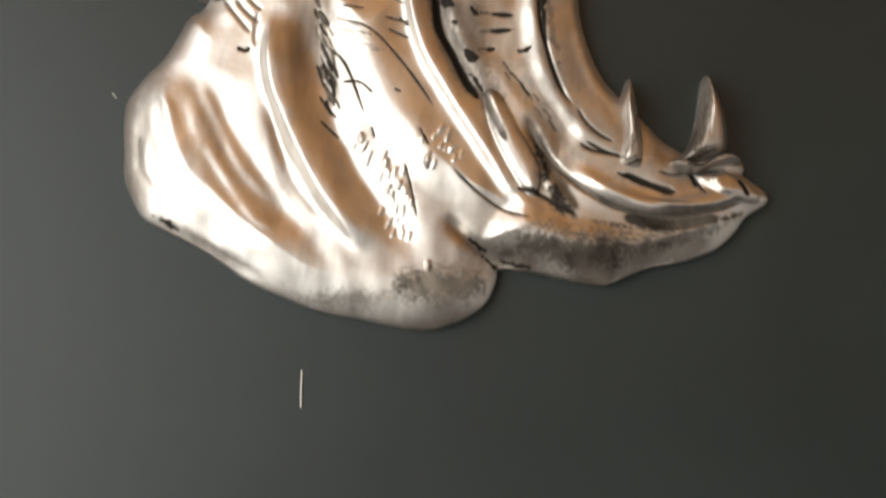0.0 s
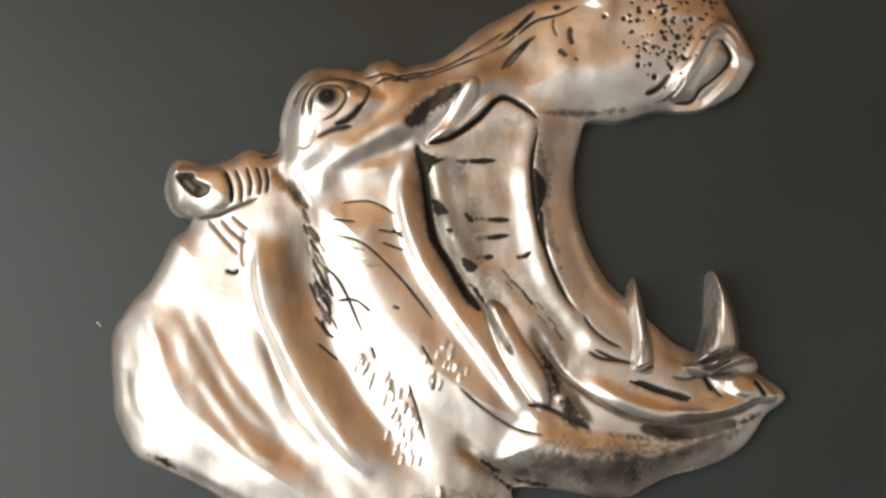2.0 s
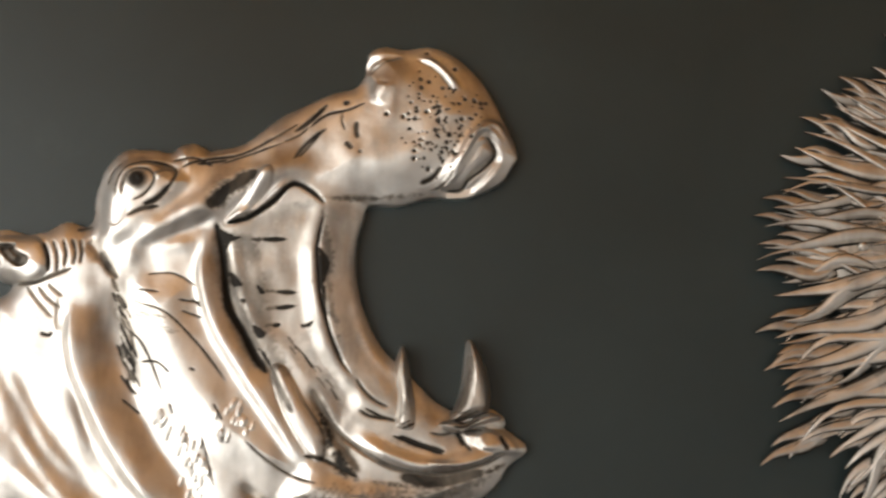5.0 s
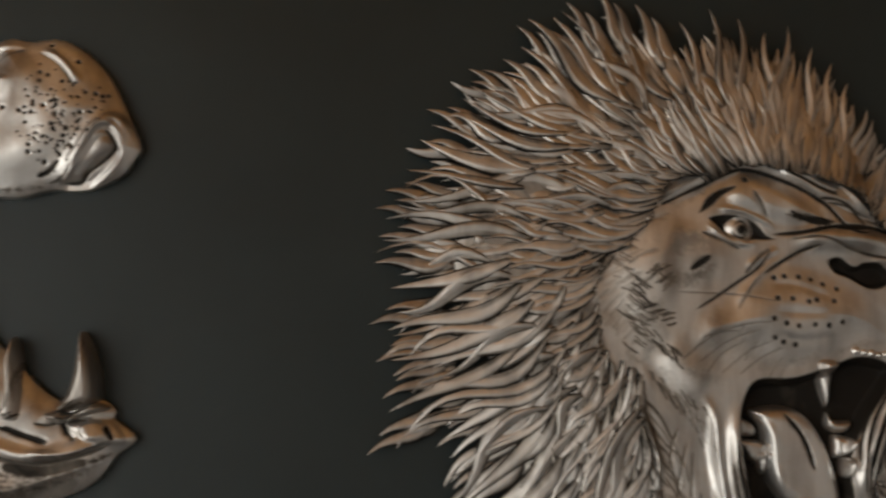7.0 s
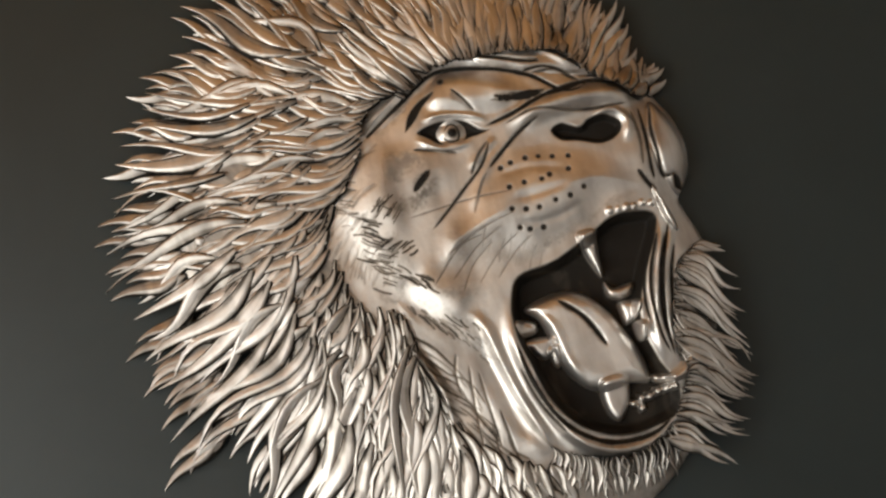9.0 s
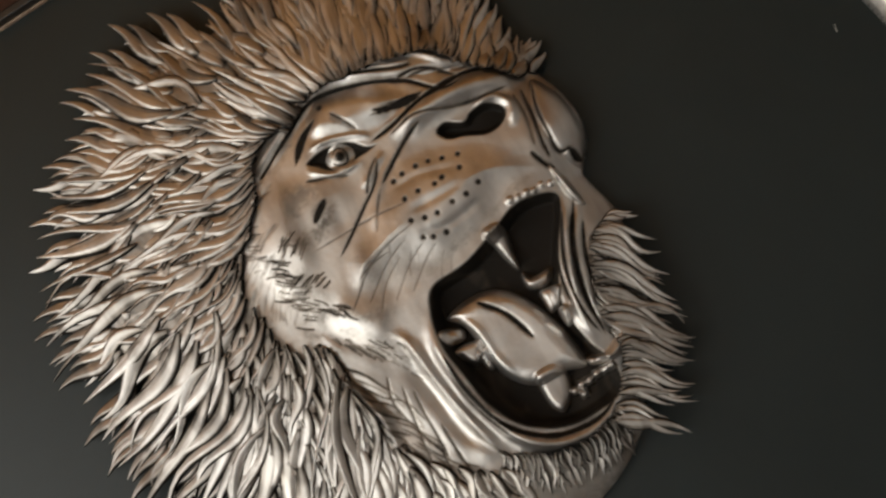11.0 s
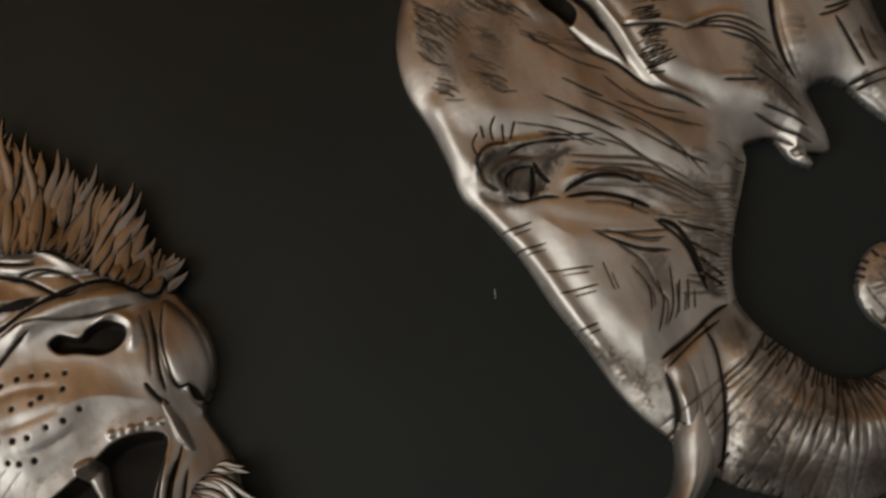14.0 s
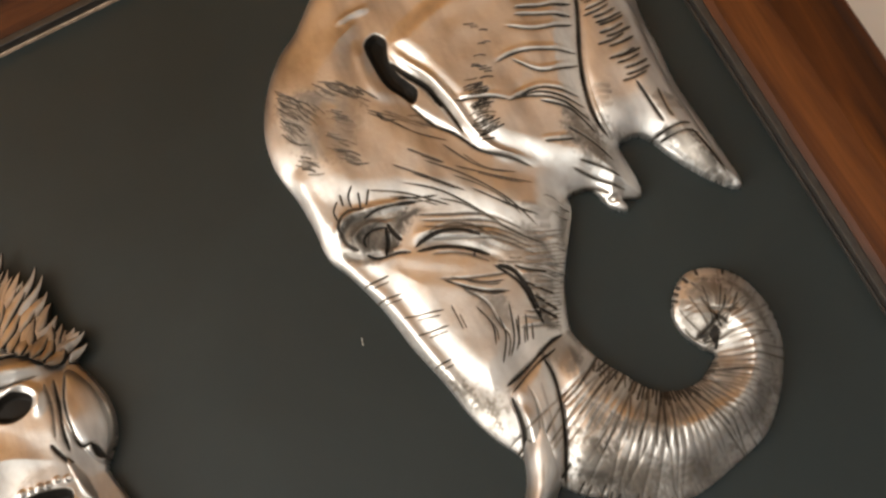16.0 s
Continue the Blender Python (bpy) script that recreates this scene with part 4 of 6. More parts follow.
    # eye
    f.patch([(466.0, 114.0), (472.0, 116.0), (480.0, 116.0), (489.0, 113.0), (495.0, 107.0), (500.0, 105.0), (494.0, 104.0), (489.0, 104.0), (482.0, 103.0), (475.0, 105.0), (470.0, 110.0)], -2.6, 2.5, 1.0)
    f.ridge([(469.0, 119.0), (481.0, 118.0), (494.0, 113.0), (499.0, 108.0)], 1.3, 1.6)
    f.ridge([(464.0, 112.0), (476.0, 103.0), (491.0, 102.0)], 1.4, 1.4)
    f.clean([(475.0, 112.0), (480.0, 115.0), (485.0, 114.0), (488.0, 110.0), (487.0, 105.0), (483.0, 102.0), (478.0, 104.0), (475.0, 107.0)])
    f.dot((481.0, 109.0), 6.0, 2.6)
    f.line([(478.0, 110.0), (481.0, 113.0), (484.0, 112.0), (485.0, 108.0), (483.0, 105.0), (479.0, 106.0), (477.0, 109.0)], 0.55, 0.4, 0.8)
    f.dot((482.0, 109.0), 2.6, 0.6, 1.0)
    f.dot((482.0, 109.0), 0.7, 0.5)
    # nose
    f.patch([(573.0, 96.0), (580.0, 84.0), (582.0, 71.0), (580.0, 60.0), (573.0, 50.0), (568.0, 62.0), (567.0, 72.0), (568.0, 84.0)], 4, 7)
    f.patch([(525.0, 96.0), (531.0, 98.0), (538.0, 94.0), (543.0, 96.0), (551.0, 96.0), (557.0, 91.0), (556.0, 86.0), (551.0, 83.0), (544.0, 83.0), (536.0, 87.0), (528.0, 90.0)], -4.5, 3.0, 1.0)
    f.ridge([(544.0, 96.0), (554.0, 97.0), (560.0, 90.0), (556.0, 79.0)], 1.8, 2.0)
    f.patch([(572.0, 61.0), (575.0, 58.0), (575.0, 52.0), (571.0, 54.0)], -2, 2, 1.0)
    f.line([(567.0, 96.0), (566.0, 82.0), (564.0, 69.0), (563.0, 59.0)], 1.1, 1.4, 0.9)
    f.line([(573.0, 96.0), (569.0, 83.0), (568.0, 71.0), (568.0, 61.0), (576.0, 60.0)], 1.0, 1.4, 0.95)
    f.line([(563.0, 95.0), (563.0, 81.0), (560.0, 67.0)], 0.9, 0.9, 0.7)
    f.line([(557.0, 67.0), (560.0, 59.0), (563.0, 55.0)], 1.2, 1.2, 0.9)
    # whisker pits and hairs
    pits = [(498.0, 86.0), (503.0, 87.0), (510.0, 87.0), (516.0, 86.0), (522.0, 84.0), (529.0, 82.0), (499.0, 76.0), (506.0, 76.0), (514.0, 75.0), (518.0, 76.0), (527.0, 76.0), (497.0, 66.0), (503.0, 64.0), (509.0, 63.0), (517.0, 64.0), (524.0, 64.0), (531.0, 66.0), (498.0, 57.0), (502.0, 55.0), (508.0, 54.0)]
    for p in pits:
        f.dot(p, 1.35, -0.35, 1.0)
    for line in ([(494.0, 87.0), (509.0, 87.0), (528.0, 81.0)], [(496.0, 75.0), (508.0, 74.0), (528.0, 74.0)], [(496.0, 65.0), (510.0, 61.0), (531.0, 64.0)]):
        f.ridge(np.array(line) + (0, -4.5), 2.0, -0.7)
    for line in ([(501.0, 74.0), (480.0, 77.0), (449.0, 77.0)], [(499.0, 65.0), (481.0, 62.0), (462.0, 55.0)], [(492.0, 61.0), (477.0, 55.0), (461.0, 43.0)], [(498.0, 56.0), (486.0, 50.0), (472.0, 38.0)], [(503.0, 53.0), (492.0, 47.0), (481.0, 38.0)], [(483.0, 60.0), (469.0, 57.0), (452.0, 43.0)], [(486.0, 56.0), (473.0, 48.0), (464.0, 36.0)]):
        f.line(line, 0.4, 0.25, 0.5)
    f.hatch((433.0, 80.0), (436.0, 52.0), 40, 9, -35, 0.5, 0.25, 0.85, 7)
    f.hatch((440.0, 38.0), (469.0, 4.0), 26, 5, -60, 0.5, 0.4, 0.6, 4)
    f.hatch((425.0, 106.0), (428.0, 83.0), 18, 8, -20, 0.5, 0.4, 0.6, 7)
    f.hatch((478.0, 57.0), (502.0, 41.0), 12, 12, 60, 0.4, 0.12, 0.4, 6)
    # mouth
    f.patch([(490.0, 37.0), (509.0, 39.0), (528.0, 46.0), (538.0, 50.0), (548.0, 50.0), (558.0, 46.0), (557.0, 38.0), (546.0, 21.0), (537.0, 1.0), (539.0, -17.0), (544.0, -31.0), (540.0, -43.0), (527.0, -46.0), (511.0, -45.0), (496.0, -36.0), (487.0, -21.0), (483.0, -3.0), (481.0, 12.0), (483.0, 26.0)], 0, 5, 0.9, level=2.5)
    f.ridge([(485.0, 30.0), (480.0, 15.0), (481.0, -3.0), (485.0, -21.0), (494.0, -40.0), (511.0, -50.0), (528.0, -50.0), (541.0, -43.0)], 3.2, 4.5)
    f.line([(480.0, 12.0), (482.0, -10.0), (490.0, -32.0), (505.0, -45.0), (525.0, -48.0), (540.0, -42.0)], 1.3, 1.2, 1.0)
    f.ridge([(479.0, 5.0), (482.0, -15.0), (489.0, -34.0), (503.0, -49.0), (523.0, -54.0)], 2.4, 1.8)
    f.line([(478.0, -1.0), (482.0, -20.0), (490.0, -37.0)], 1.0, 1.0, 0.8)
    for loop, h, e in (([(488.0, 22.0), (502.0, 25.0), (514.0, 22.0), (523.0, 12.0), (530.0, -4.0), (533.0, -17.0), (532.0, -26.0), (523.0, -24.0), (508.0, -23.0), (498.0, -12.0), (495.0, 4.0), (493.0, 15.0)], 9, 8),):
        f.clean(loop)
        f.patch(loop, h, e)
    f.line([(503.0, 22.0), (513.0, 10.0), (519.0, -6.0)], 1.5, 2.0, 0.95)
    f.ridge([(491.0, 22.0), (498.0, 11.0), (500.0, -5.0), (505.0, -18.0)], 2.0, 2.0)
    f.ridge([(513.0, 20.0), (522.0, 7.0), (528.0, -8.0)], 2.4, 1.2)
    teeth = [[(521.0, 46.0), (526.0, 47.0), (530.0, 45.0), (529.0, 37.0), (527.0, 25.0), (524.0, 31.0), (522.0, 39.0)],
             [(561.0, 58.0), (563.0, 53.0), (565.0, 46.0), (566.0, 35.0), (562.0, 41.0), (561.0, 49.0)],
             [(527.0, 23.0), (530.0, 19.0), (539.0, 19.0), (537.0, 14.0), (531.0, 13.0), (526.0, 16.0)],
             [(530.0, 12.0), (539.0, 10.0), (535.0, 3.0), (530.0, 1.0), (529.0, 6.0)],
             [(533.0, 1.0), (538.0, 0.0), (536.0, -7.0), (533.0, -7.0)],
             [(511.0, -19.0), (520.0, -19.0), (523.0, -24.0), (520.0, -33.0), (514.0, -39.0), (510.0, -35.0), (509.0, -26.0)],
             [(534.0, -23.0), (543.0, -25.0), (555.0, -18.0), (550.0, -27.0), (543.0, -29.0), (534.0, -27.0)],
             [(483.0, 18.0), (491.0, 15.0), (491.0, 10.0), (484.0, 10.0)],
             [(485.0, 8.0), (497.0, 6.0), (492.0, -3.0), (487.0, 0.0)],
             [(493.0, 1.0), (498.0, 2.0), (496.0, -8.0), (493.0, -6.0)]]
    for loop in teeth:
        f.clean(loop)
        f.patch(loop, 6.0, 3.6)
    for p in [(522.0, -33.0), (526.0, -32.0), (530.0, -32.0), (534.0, -31.0), (538.0, -31.0), (541.0, -31.0), (525.0, -36.0)]:
        f.D[f.window(np.array([p]), 2)] *= 0.2
        f.dot(p, 2.2, 4.5)
    for p in [(539.0, 53.0), (543.0, 52.0), (546.0, 52.0), (550.0, 51.0), (554.0, 51.0), (558.0, 50.0)]:
        f.D[f.window(np.array([p]), 1.5)] *= 0.25
        f.dot(np.array(p) + f.rnd.randn(2) * 0.4, 1.0 + 0.8 * f.rnd.rand(), 1.2 + f.rnd.rand())
    f.ridge([(480.0, 2.0), (484.0, -15.0), (490.0, -28.0), (503.0, -40.0), (520.0, -45.0), (533.0, -42.0), (541.0, -38.0)], 1.0, 2.2)
    # far lip and cheek
    for line in ([(558.0, 40.0), (549.0, 24.0), (544.0, 9.0), (543.0, -7.0), (545.0, -18.0)], [(554.0, 39.0), (545.0, 22.0), (541.0, 9.0), (540.0, -3.0)], [(561.0, 37.0), (553.0, 23.0), (548.0, 8.0), (546.0, -5.0), (547.0, -14.0)]):
        f.line(line, 0.9, 1.4, 0.95)
        f.ridge(np.array(line) + (1.8, 0), 1.1, 1.2)
    f.ridge([(560.0, 42.0), (551.0, 21.0), (542.0, -2.0), (543.0, -20.0)], 2.2, 3.0)
    f.line([(564.0, 42.0), (553.0, 20.0), (547.0, -2.0), (546.0, -20.0)], 1.0, 1.4, 0.95)
    f.line([(563.0, 32.0), (556.0, 16.0), (550.0, -6.0), (550.0, -20.0)], 0.9, 1.0, 0.9)
    f.ridge([(565.0, 40.0), (554.0, 17.0), (548.0, -5.0)], 1.6, 1.2)
    f.dent(0.2, 0.03, 7).soften(1)
    pieces = [f.sheet()]

    rnd = np.random.RandomState(11)

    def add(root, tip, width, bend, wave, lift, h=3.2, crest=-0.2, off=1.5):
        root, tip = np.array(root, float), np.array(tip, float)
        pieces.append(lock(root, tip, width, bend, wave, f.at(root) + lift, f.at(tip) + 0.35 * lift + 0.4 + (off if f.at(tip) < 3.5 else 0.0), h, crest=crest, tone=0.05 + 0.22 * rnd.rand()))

    def tuft_row(inner, outer, count, reach, width, lift, jitter=0.7, spikes=False, h=1.5, off=1.5):
        """A row of locks that leave the inner line and point at the outer one; reach: (root, tip) shares of the way."""
        a, b = spline(inner, n=20), spline(outer, n=20)
        for i in range(count):
            s = (i + 0.5 + jitter * (rnd.rand() - 0.5)) / count
            p, q = a[int(s * (len(a) - 1))], b[int(s * (len(b) - 1))]
            length = np.hypot(*(q - p))
            if 30 < length < 62 and rnd.rand() < 0.25:
                continue
            r0, r1 = reach[0] + 0.09 * rnd.randn(), reach[1] + 0.1 * rnd.randn()
            side = 1 if rnd.rand() < 0.86 else -1
            if spikes and 0.56 < s < 0.99:
                # the upright hair above the brow: long thin spikes
                across = np.array([-(q - p)[1], (q - p)[0]]) / length
                for k in (-1, 1)[:1 + (rnd.rand() < 0.35)]:
                    c = across * k * (1.2 + rnd.rand())
                    add(p + (q - p) * max(r0 - 0.2, -0.16) + c, p + (q - p) * min(0.70 + 0.14 * rnd.rand(), r1 + 0.04 + 0.1 * rnd.rand()) + c + rnd.randn(2) * 1.8, 8.2 + 2.6 * rnd.rand(), 0.04 * side + 0.03 * rnd.randn(), 0.03 * rnd.randn(), lift + rnd.rand() * 0.9, h=1.5, crest=0.4 * rnd.choice((-1, 1)))
                continue
            r0, r1 = max(r0 - 0.03, -0.12), min(r1, 0.93)
            add(p + (q - p) * r0, p + (q - p) * r1 + rnd.randn(2) * min(3.5, 0.06 * length), width * (0.6 + 0.7 * rnd.rand()) * min(1.0, 0.55 + length / 150), 0.05 * side + 0.03 * rnd.randn(), 0.045 * side + 0.03 * rnd.randn(), lift + rnd.rand() * 0.9, h=h * (0.8 + 0.4 * rnd.rand()), crest=0.4 * side, off=off)

    inner = [(412.0, 34.0), (407.0, 46.0), (403.0, 58.0), (401.0, 70.0), (403.0, 81.0), (407.0, 90.0), (412.0, 97.0), (417.0, 104.0), (422.0, 111.0), (426.0, 118.0), (429.0, 126.0), (432.0, 132.0), (436.0, 136.0), (440.0, 139.0), (444.0, 141.0), (450.0, 143.0), (455.0, 144.0), (463.0, 147.0)]
    inner += [(478.0, 152.0), (486.0, 152.0), (494.0, 152.0), (501.0, 150.0), (509.0, 148.0), (518.0, 146.0), (528.0, 142.0), (538.0, 138.0), (546.0, 131.0), (555.0, 120.0), (564.0, 109.0), (571.0, 101.0)]
    outer = [(344.0, -31.0), (339.0, -2.0), (310.0, -2.0), (311.0, 22.0), (309.0, 38.0), (305.0, 56.0), (306.0, 86.0), (306.0, 98.0), (306.0, 112.0), (310.0, 121.0), (317.0, 143.0), (327.0, 162.0), (338.0, 178.0), (347.0, 185.0), (364.0, 191.0), (371.0, 209.0), (391.0, 219.0), (411.0, 225.0)]
    outer += [(444.0, 218.0), (467.0, 224.0), (488.0, 217.0), (508.0, 216.0), (521.0, 207.0), (532.0, 198.0), (540.0, 188.0), (550.0, 176.0), (564.0, 162.0), (576.0, 148.0), (577.0, 123.0), (585.0, 110.0)]
    a, b = spline(inner, n=20), spline(outer, n=20)
    # the outermost points of the mane
    tips = [(370.0, 209.0), (364.0, 191.0), (347.0, 185.0), (338.0, 178.0), (327.0, 163.0), (317.0, 143.0), (308.0, 121.0), (304.0, 112.0), (306.0, 98.0), (305.0, 85.0), (304.0, 55.0), (308.0, 37.0), (312.0, 20.0), (306.0, -7.0), (324.0, 5.0), (339.0, -2.0), (344.0, -31.0)]
    tips += [(395.0, 223.0), (410.0, 230.0), (430.0, 224.0)]
    tips += [(453.0, 216.0), (468.0, 224.0), (483.0, 220.0), (497.0, 213.0), (509.0, 217.0), (522.0, 207.0), (532.0, 199.0), (540.0, 189.0), (550.0, 176.0), (553.0, 171.0), (564.0, 163.0), (576.0, 149.0), (578.0, 144.0), (577.0, 123.0), (578.0, 117.0), (586.0, 110.0)]
    for number, p in enumerate(tips):
        p, top = np.array(p), number > 19
        c = a[np.hypot(*(b - p).T).argmin()]
        share = min(0.85, (60 if top else 38) / np.hypot(*(c - p)))
        side = 1 if rnd.rand() < 0.7 else -1
        root = p + (c - p) * share
        add(root, p, (6.5 if top else 9.5) + 2.5 * rnd.rand(), 0.05 * side, 0.05 * side, 0.8, 2.0, 0.4 * side)
        n = np.array([-(c - p)[1], (c - p)[0]]) / np.hypot(*(c - p))
        add(root + n * 4, p + (c - p) * share * 0.25 + n * 4.5, (6 if top else 8.5) + 2 * rnd.rand(), 0.05 * side, 0.05, 1.0, 1.9, 0.4)
        add(root - n * 4, p + (c - p) * share * 0.35 - n * 4.5, (6 if top else 8.5) + 2 * rnd.rand(), -0.05 * side, 0.05, 1.0, 1.9, -0.4)
    for count, reach, width, lift in ((58, (0.5, 0.86), 10.0, 0.3), (54, (0.2, 0.6), 10.0, 0.7), (50, (-0.05, 0.3), 9.5, 1.0),
                                       (50, (0.38, 0.98), 9.6, 1.2), (50, (0.22, 0.82), 9.6, 1.6), (50, (0.1, 0.66), 9.4, 1.9), (50, (-0.02, 0.5), 8.8, 2.2), (50, (-0.1, 0.34), 7.6, 2.4), (46, (-0.14, 0.18), 5.6, 2.5)):
        tuft_row(inner, outer, count, reach, width, lift, spikes=True)
    # long locks that hang under the jaw
    hang_from = [(403.0, 51.0), (411.0, 38.0), (421.0, 31.0), (429.0, 24.0), (433.0, 7.0), (437.0, -15.0), (447.0, -33.0), (463.0, -44.0), (480.0, -48.0)]
    hang_to = [(338.0, -22.0), (353.0, -44.0), (367.0, -58.0), (383.0, -73.0), (402.0, -84.0), (423.0, -94.0), (446.0, -96.0), (467.0, -93.0), (487.0, -87.0)]
    for count, reach, width, lift in ((28, (0.35, 0.9), 11.0, 0.4), (28, (0.0, 0.55), 10.0, 0.9), (28, (0.4, 1.0), 10, 1.0), (28, (0.24, 0.86), 10, 1.4), (28, (0.1, 0.7), 9.4, 1.7), (28, (-0.02, 0.52), 8.4, 2.0), (28, (-0.1, 0.34), 6.8, 2.2)):
        tuft_row(hang_from, hang_to, count, reach, width, lift)
    # beard and the far side of the mane
    chin = [(480.0, -41.0), (492.0, -49.0), (506.0, -54.0), (522.0, -54.0), (536.0, -49.0)]
    beard = [(478.0, -53.0), (488.0, -65.0), (504.0, -71.0), (521.0, -71.0), (536.0, -68.0)]
    tuft_row(chin, beard, 34, (-0.1, 0.75), 3.6, 1.6)
    tuft_row(chin, beard, 24, (0.4, 1.5), 5.0, 0.8)
    far_in = [(572.0, 25.0), (563.0, 17.0), (556.0, 2.0), (551.0, -16.0), (551.0, -29.0), (542.0, -44.0), (532.0, -55.0)]
    far_out = [(585.0, 20.0), (582.0, -10.0), (580.0, -30.0), (578.0, -42.0), (572.0, -48.0), (566.0, -62.0), (558.0, -77.0)]
    for count, reach, width, lift in ((22, (-0.1, 1.0), 8.0, 0.5), (24, (-0.2, 0.8), 7.0, 0.9), (26, (-0.35, 0.55), 6.0, 1.2), (26, (-0.5, 0.25), 5.0, 1.4)):
        tuft_row(far_in, far_out, count, reach, width, lift, h=1.1, off=6.5)
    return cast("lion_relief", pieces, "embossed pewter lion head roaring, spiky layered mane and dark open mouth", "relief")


build_lion()


# ---- the elephant ----
def build_elephant():
    head = [(764.0, 223.0), (746.0, 210.0), (733.0, 198.0), (722.0, 191.0), (711.0, 180.0), (702.0, 166.0), (697.0, 152.0), (696.0, 137.0), (699.0, 120.0), (700.0, 104.0), (700.0, 89.0), (705.0, 78.0), (712.0, 57.0), (716.0, 36.0), (722.0, 14.0), (726.0, -5.0), (731.0, -18.0), (737.0, -29.0)]
    trunk = [(740.0, -41.0), (747.0, -48.0), (754.0, -55.0), (768.0, -64.0), (782.0, -72.0), (796.0, -75.0), (815.0, -71.0), (830.0, -67.0), (840.0, -60.0), (851.0, -47.0), (858.0, -34.0), (860.0, -20.0), (857.0, -5.0), (848.0, 5.0), (837.0, 8.0), (829.0, 3.0), (824.0, -5.0), (824.0, -14.0), (828.0, -23.0)]
    throat = [(832.0, -28.0), (827.0, -32.0), (819.0, -36.0), (808.0, -35.0), (798.0, -29.0), (791.0, -18.0), (785.0, -8.0), (780.0, 7.0), (782.0, 17.0), (788.0, 31.0), (798.0, 46.0), (806.0, 58.0), (808.0, 65.0), (814.0, 65.0)]
    ear = [(821.0, 62.0), (824.0, 52.0), (829.0, 47.0), (829.0, 53.0), (837.0, 50.0), (839.0, 57.0), (839.0, 67.0), (840.0, 76.0), (849.0, 77.0), (855.0, 72.0), (860.0, 60.0), (867.0, 47.0), (875.0, 36.0), (879.0, 34.0), (879.0, 47.0), (878.0, 67.0), (877.0, 90.0), (879.0, 108.0), (880.0, 127.0), (883.0, 143.0), (881.0, 162.0), (864.0, 182.0), (834.0, 202.0), (802.0, 218.0)]
    f = Relief(spline(head + trunk + throat + ear, True, 4), 8.0, 18.0, power=0.8, grow=1.0)
    # brow, cheek, ear and trunk masses
    f.patch([(715.0, 172.0), (741.0, 191.0), (763.0, 186.0), (755.0, 163.0), (760.0, 142.0), (774.0, 112.0), (791.0, 87.0), (804.0, 68.0), (798.0, 53.0), (776.0, 59.0), (749.0, 85.0), (722.0, 99.0), (706.0, 114.0), (705.0, 143.0)], 3, 16)
    f.patch([(767.0, 170.0), (797.0, 181.0), (833.0, 181.0), (857.0, 168.0), (853.0, 142.0), (841.0, 113.0), (836.0, 91.0), (837.0, 75.0), (834.0, 55.0), (819.0, 65.0), (802.0, 81.0), (784.0, 102.0), (778.0, 125.0), (772.0, 148.0)], 4.5, 12)
    f.patch([(865.0, 150.0), (878.0, 135.0), (875.0, 104.0), (875.0, 68.0), (876.0, 36.0), (866.0, 47.0), (857.0, 67.0), (841.0, 77.0), (840.0, 95.0), (848.0, 122.0)], 2, 8)
    f.patch([(722.0, 70.0), (744.0, 63.0), (765.0, 49.0), (772.0, 33.0), (769.0, 13.0), (748.0, 0.0), (736.0, -3.0), (726.0, 16.0), (721.0, 44.0)], 2.2, 14)
    f.ridge([(702.0, 95.0), (705.0, 81.0), (715.0, 55.0), (722.0, 24.0), (730.0, -9.0)], 3.5, 2.4)
    f.ridge([(703.0, 134.0), (704.0, 110.0), (705.0, 93.0)], 4, 1.5)
    f.ridge([(773.0, -24.0), (786.0, -41.0), (805.0, -50.0), (828.0, -48.0), (843.0, -38.0), (849.0, -22.0), (846.0, -7.0), (837.0, -2.0)], 9, 4.5)
    f.patch([(775.0, 5.0), (787.0, -15.0), (797.0, -30.0), (809.0, -37.0), (825.0, -34.0), (832.0, -29.0), (827.0, -23.0), (823.0, -10.0), (835.0, 5.0), (850.0, 0.0), (856.0, -18.0), (853.0, -38.0), (839.0, -58.0), (818.0, -69.0), (795.0, -72.0), (771.0, -63.0), (750.0, -48.0), (757.0, -21.0)], 5, 15)
    # tusk
    tusk = [(745.0, -4.0), (755.0, 2.0), (764.0, 5.0), (765.0, -4.0), (762.0, -16.0), (757.0, -29.0), (749.0, -46.0), (743.0, -51.0), (733.0, -45.0), (740.0, -28.0), (743.0, -16.0)]
    f.patch(tusk, 5, 7)
    f.line([(763.0, 5.0), (764.0, -5.0), (761.0, -18.0), (755.0, -33.0), (746.0, -50.0)], 0.9, 2.0, 0.95)
    f.line([(744.0, -4.0), (743.0, -17.0), (739.0, -28.0), (733.0, -40.0)], 1.2, 1.8, 0.95)
    f.ridge([(744.0, -7.0), (745.0, -20.0), (739.0, -36.0), (733.0, -45.0)], 2.2, 1.8)
    for line in ([(753.0, -6.0), (750.0, -23.0), (741.0, -44.0)], [(758.0, -5.0), (755.0, -20.0), (751.0, -34.0)], [(752.0, -3.0), (752.0, -13.0), (747.0, -26.0)]):
        f.line(line, 0.5, 0.4, 0.4)
    # creases
    f.line([(743.0, -1.0), (757.0, 3.0), (770.0, 8.0), (778.0, 9.0)], 1.1, 1.6, 1.0)
    f.line([(744.0, -5.0), (758.0, 1.0), (772.0, 5.0)], 0.7, 0.7, 0.9)
    f.stain_and_shade([(741.0, -2.0), (756.0, 5.0), (774.0, 11.0), (782.0, 11.0), (783.0, -2.0), (769.0, -11.0), (765.0, -1.0), (759.0, 2.0), (747.0, -5.0)], 0.4, 4)
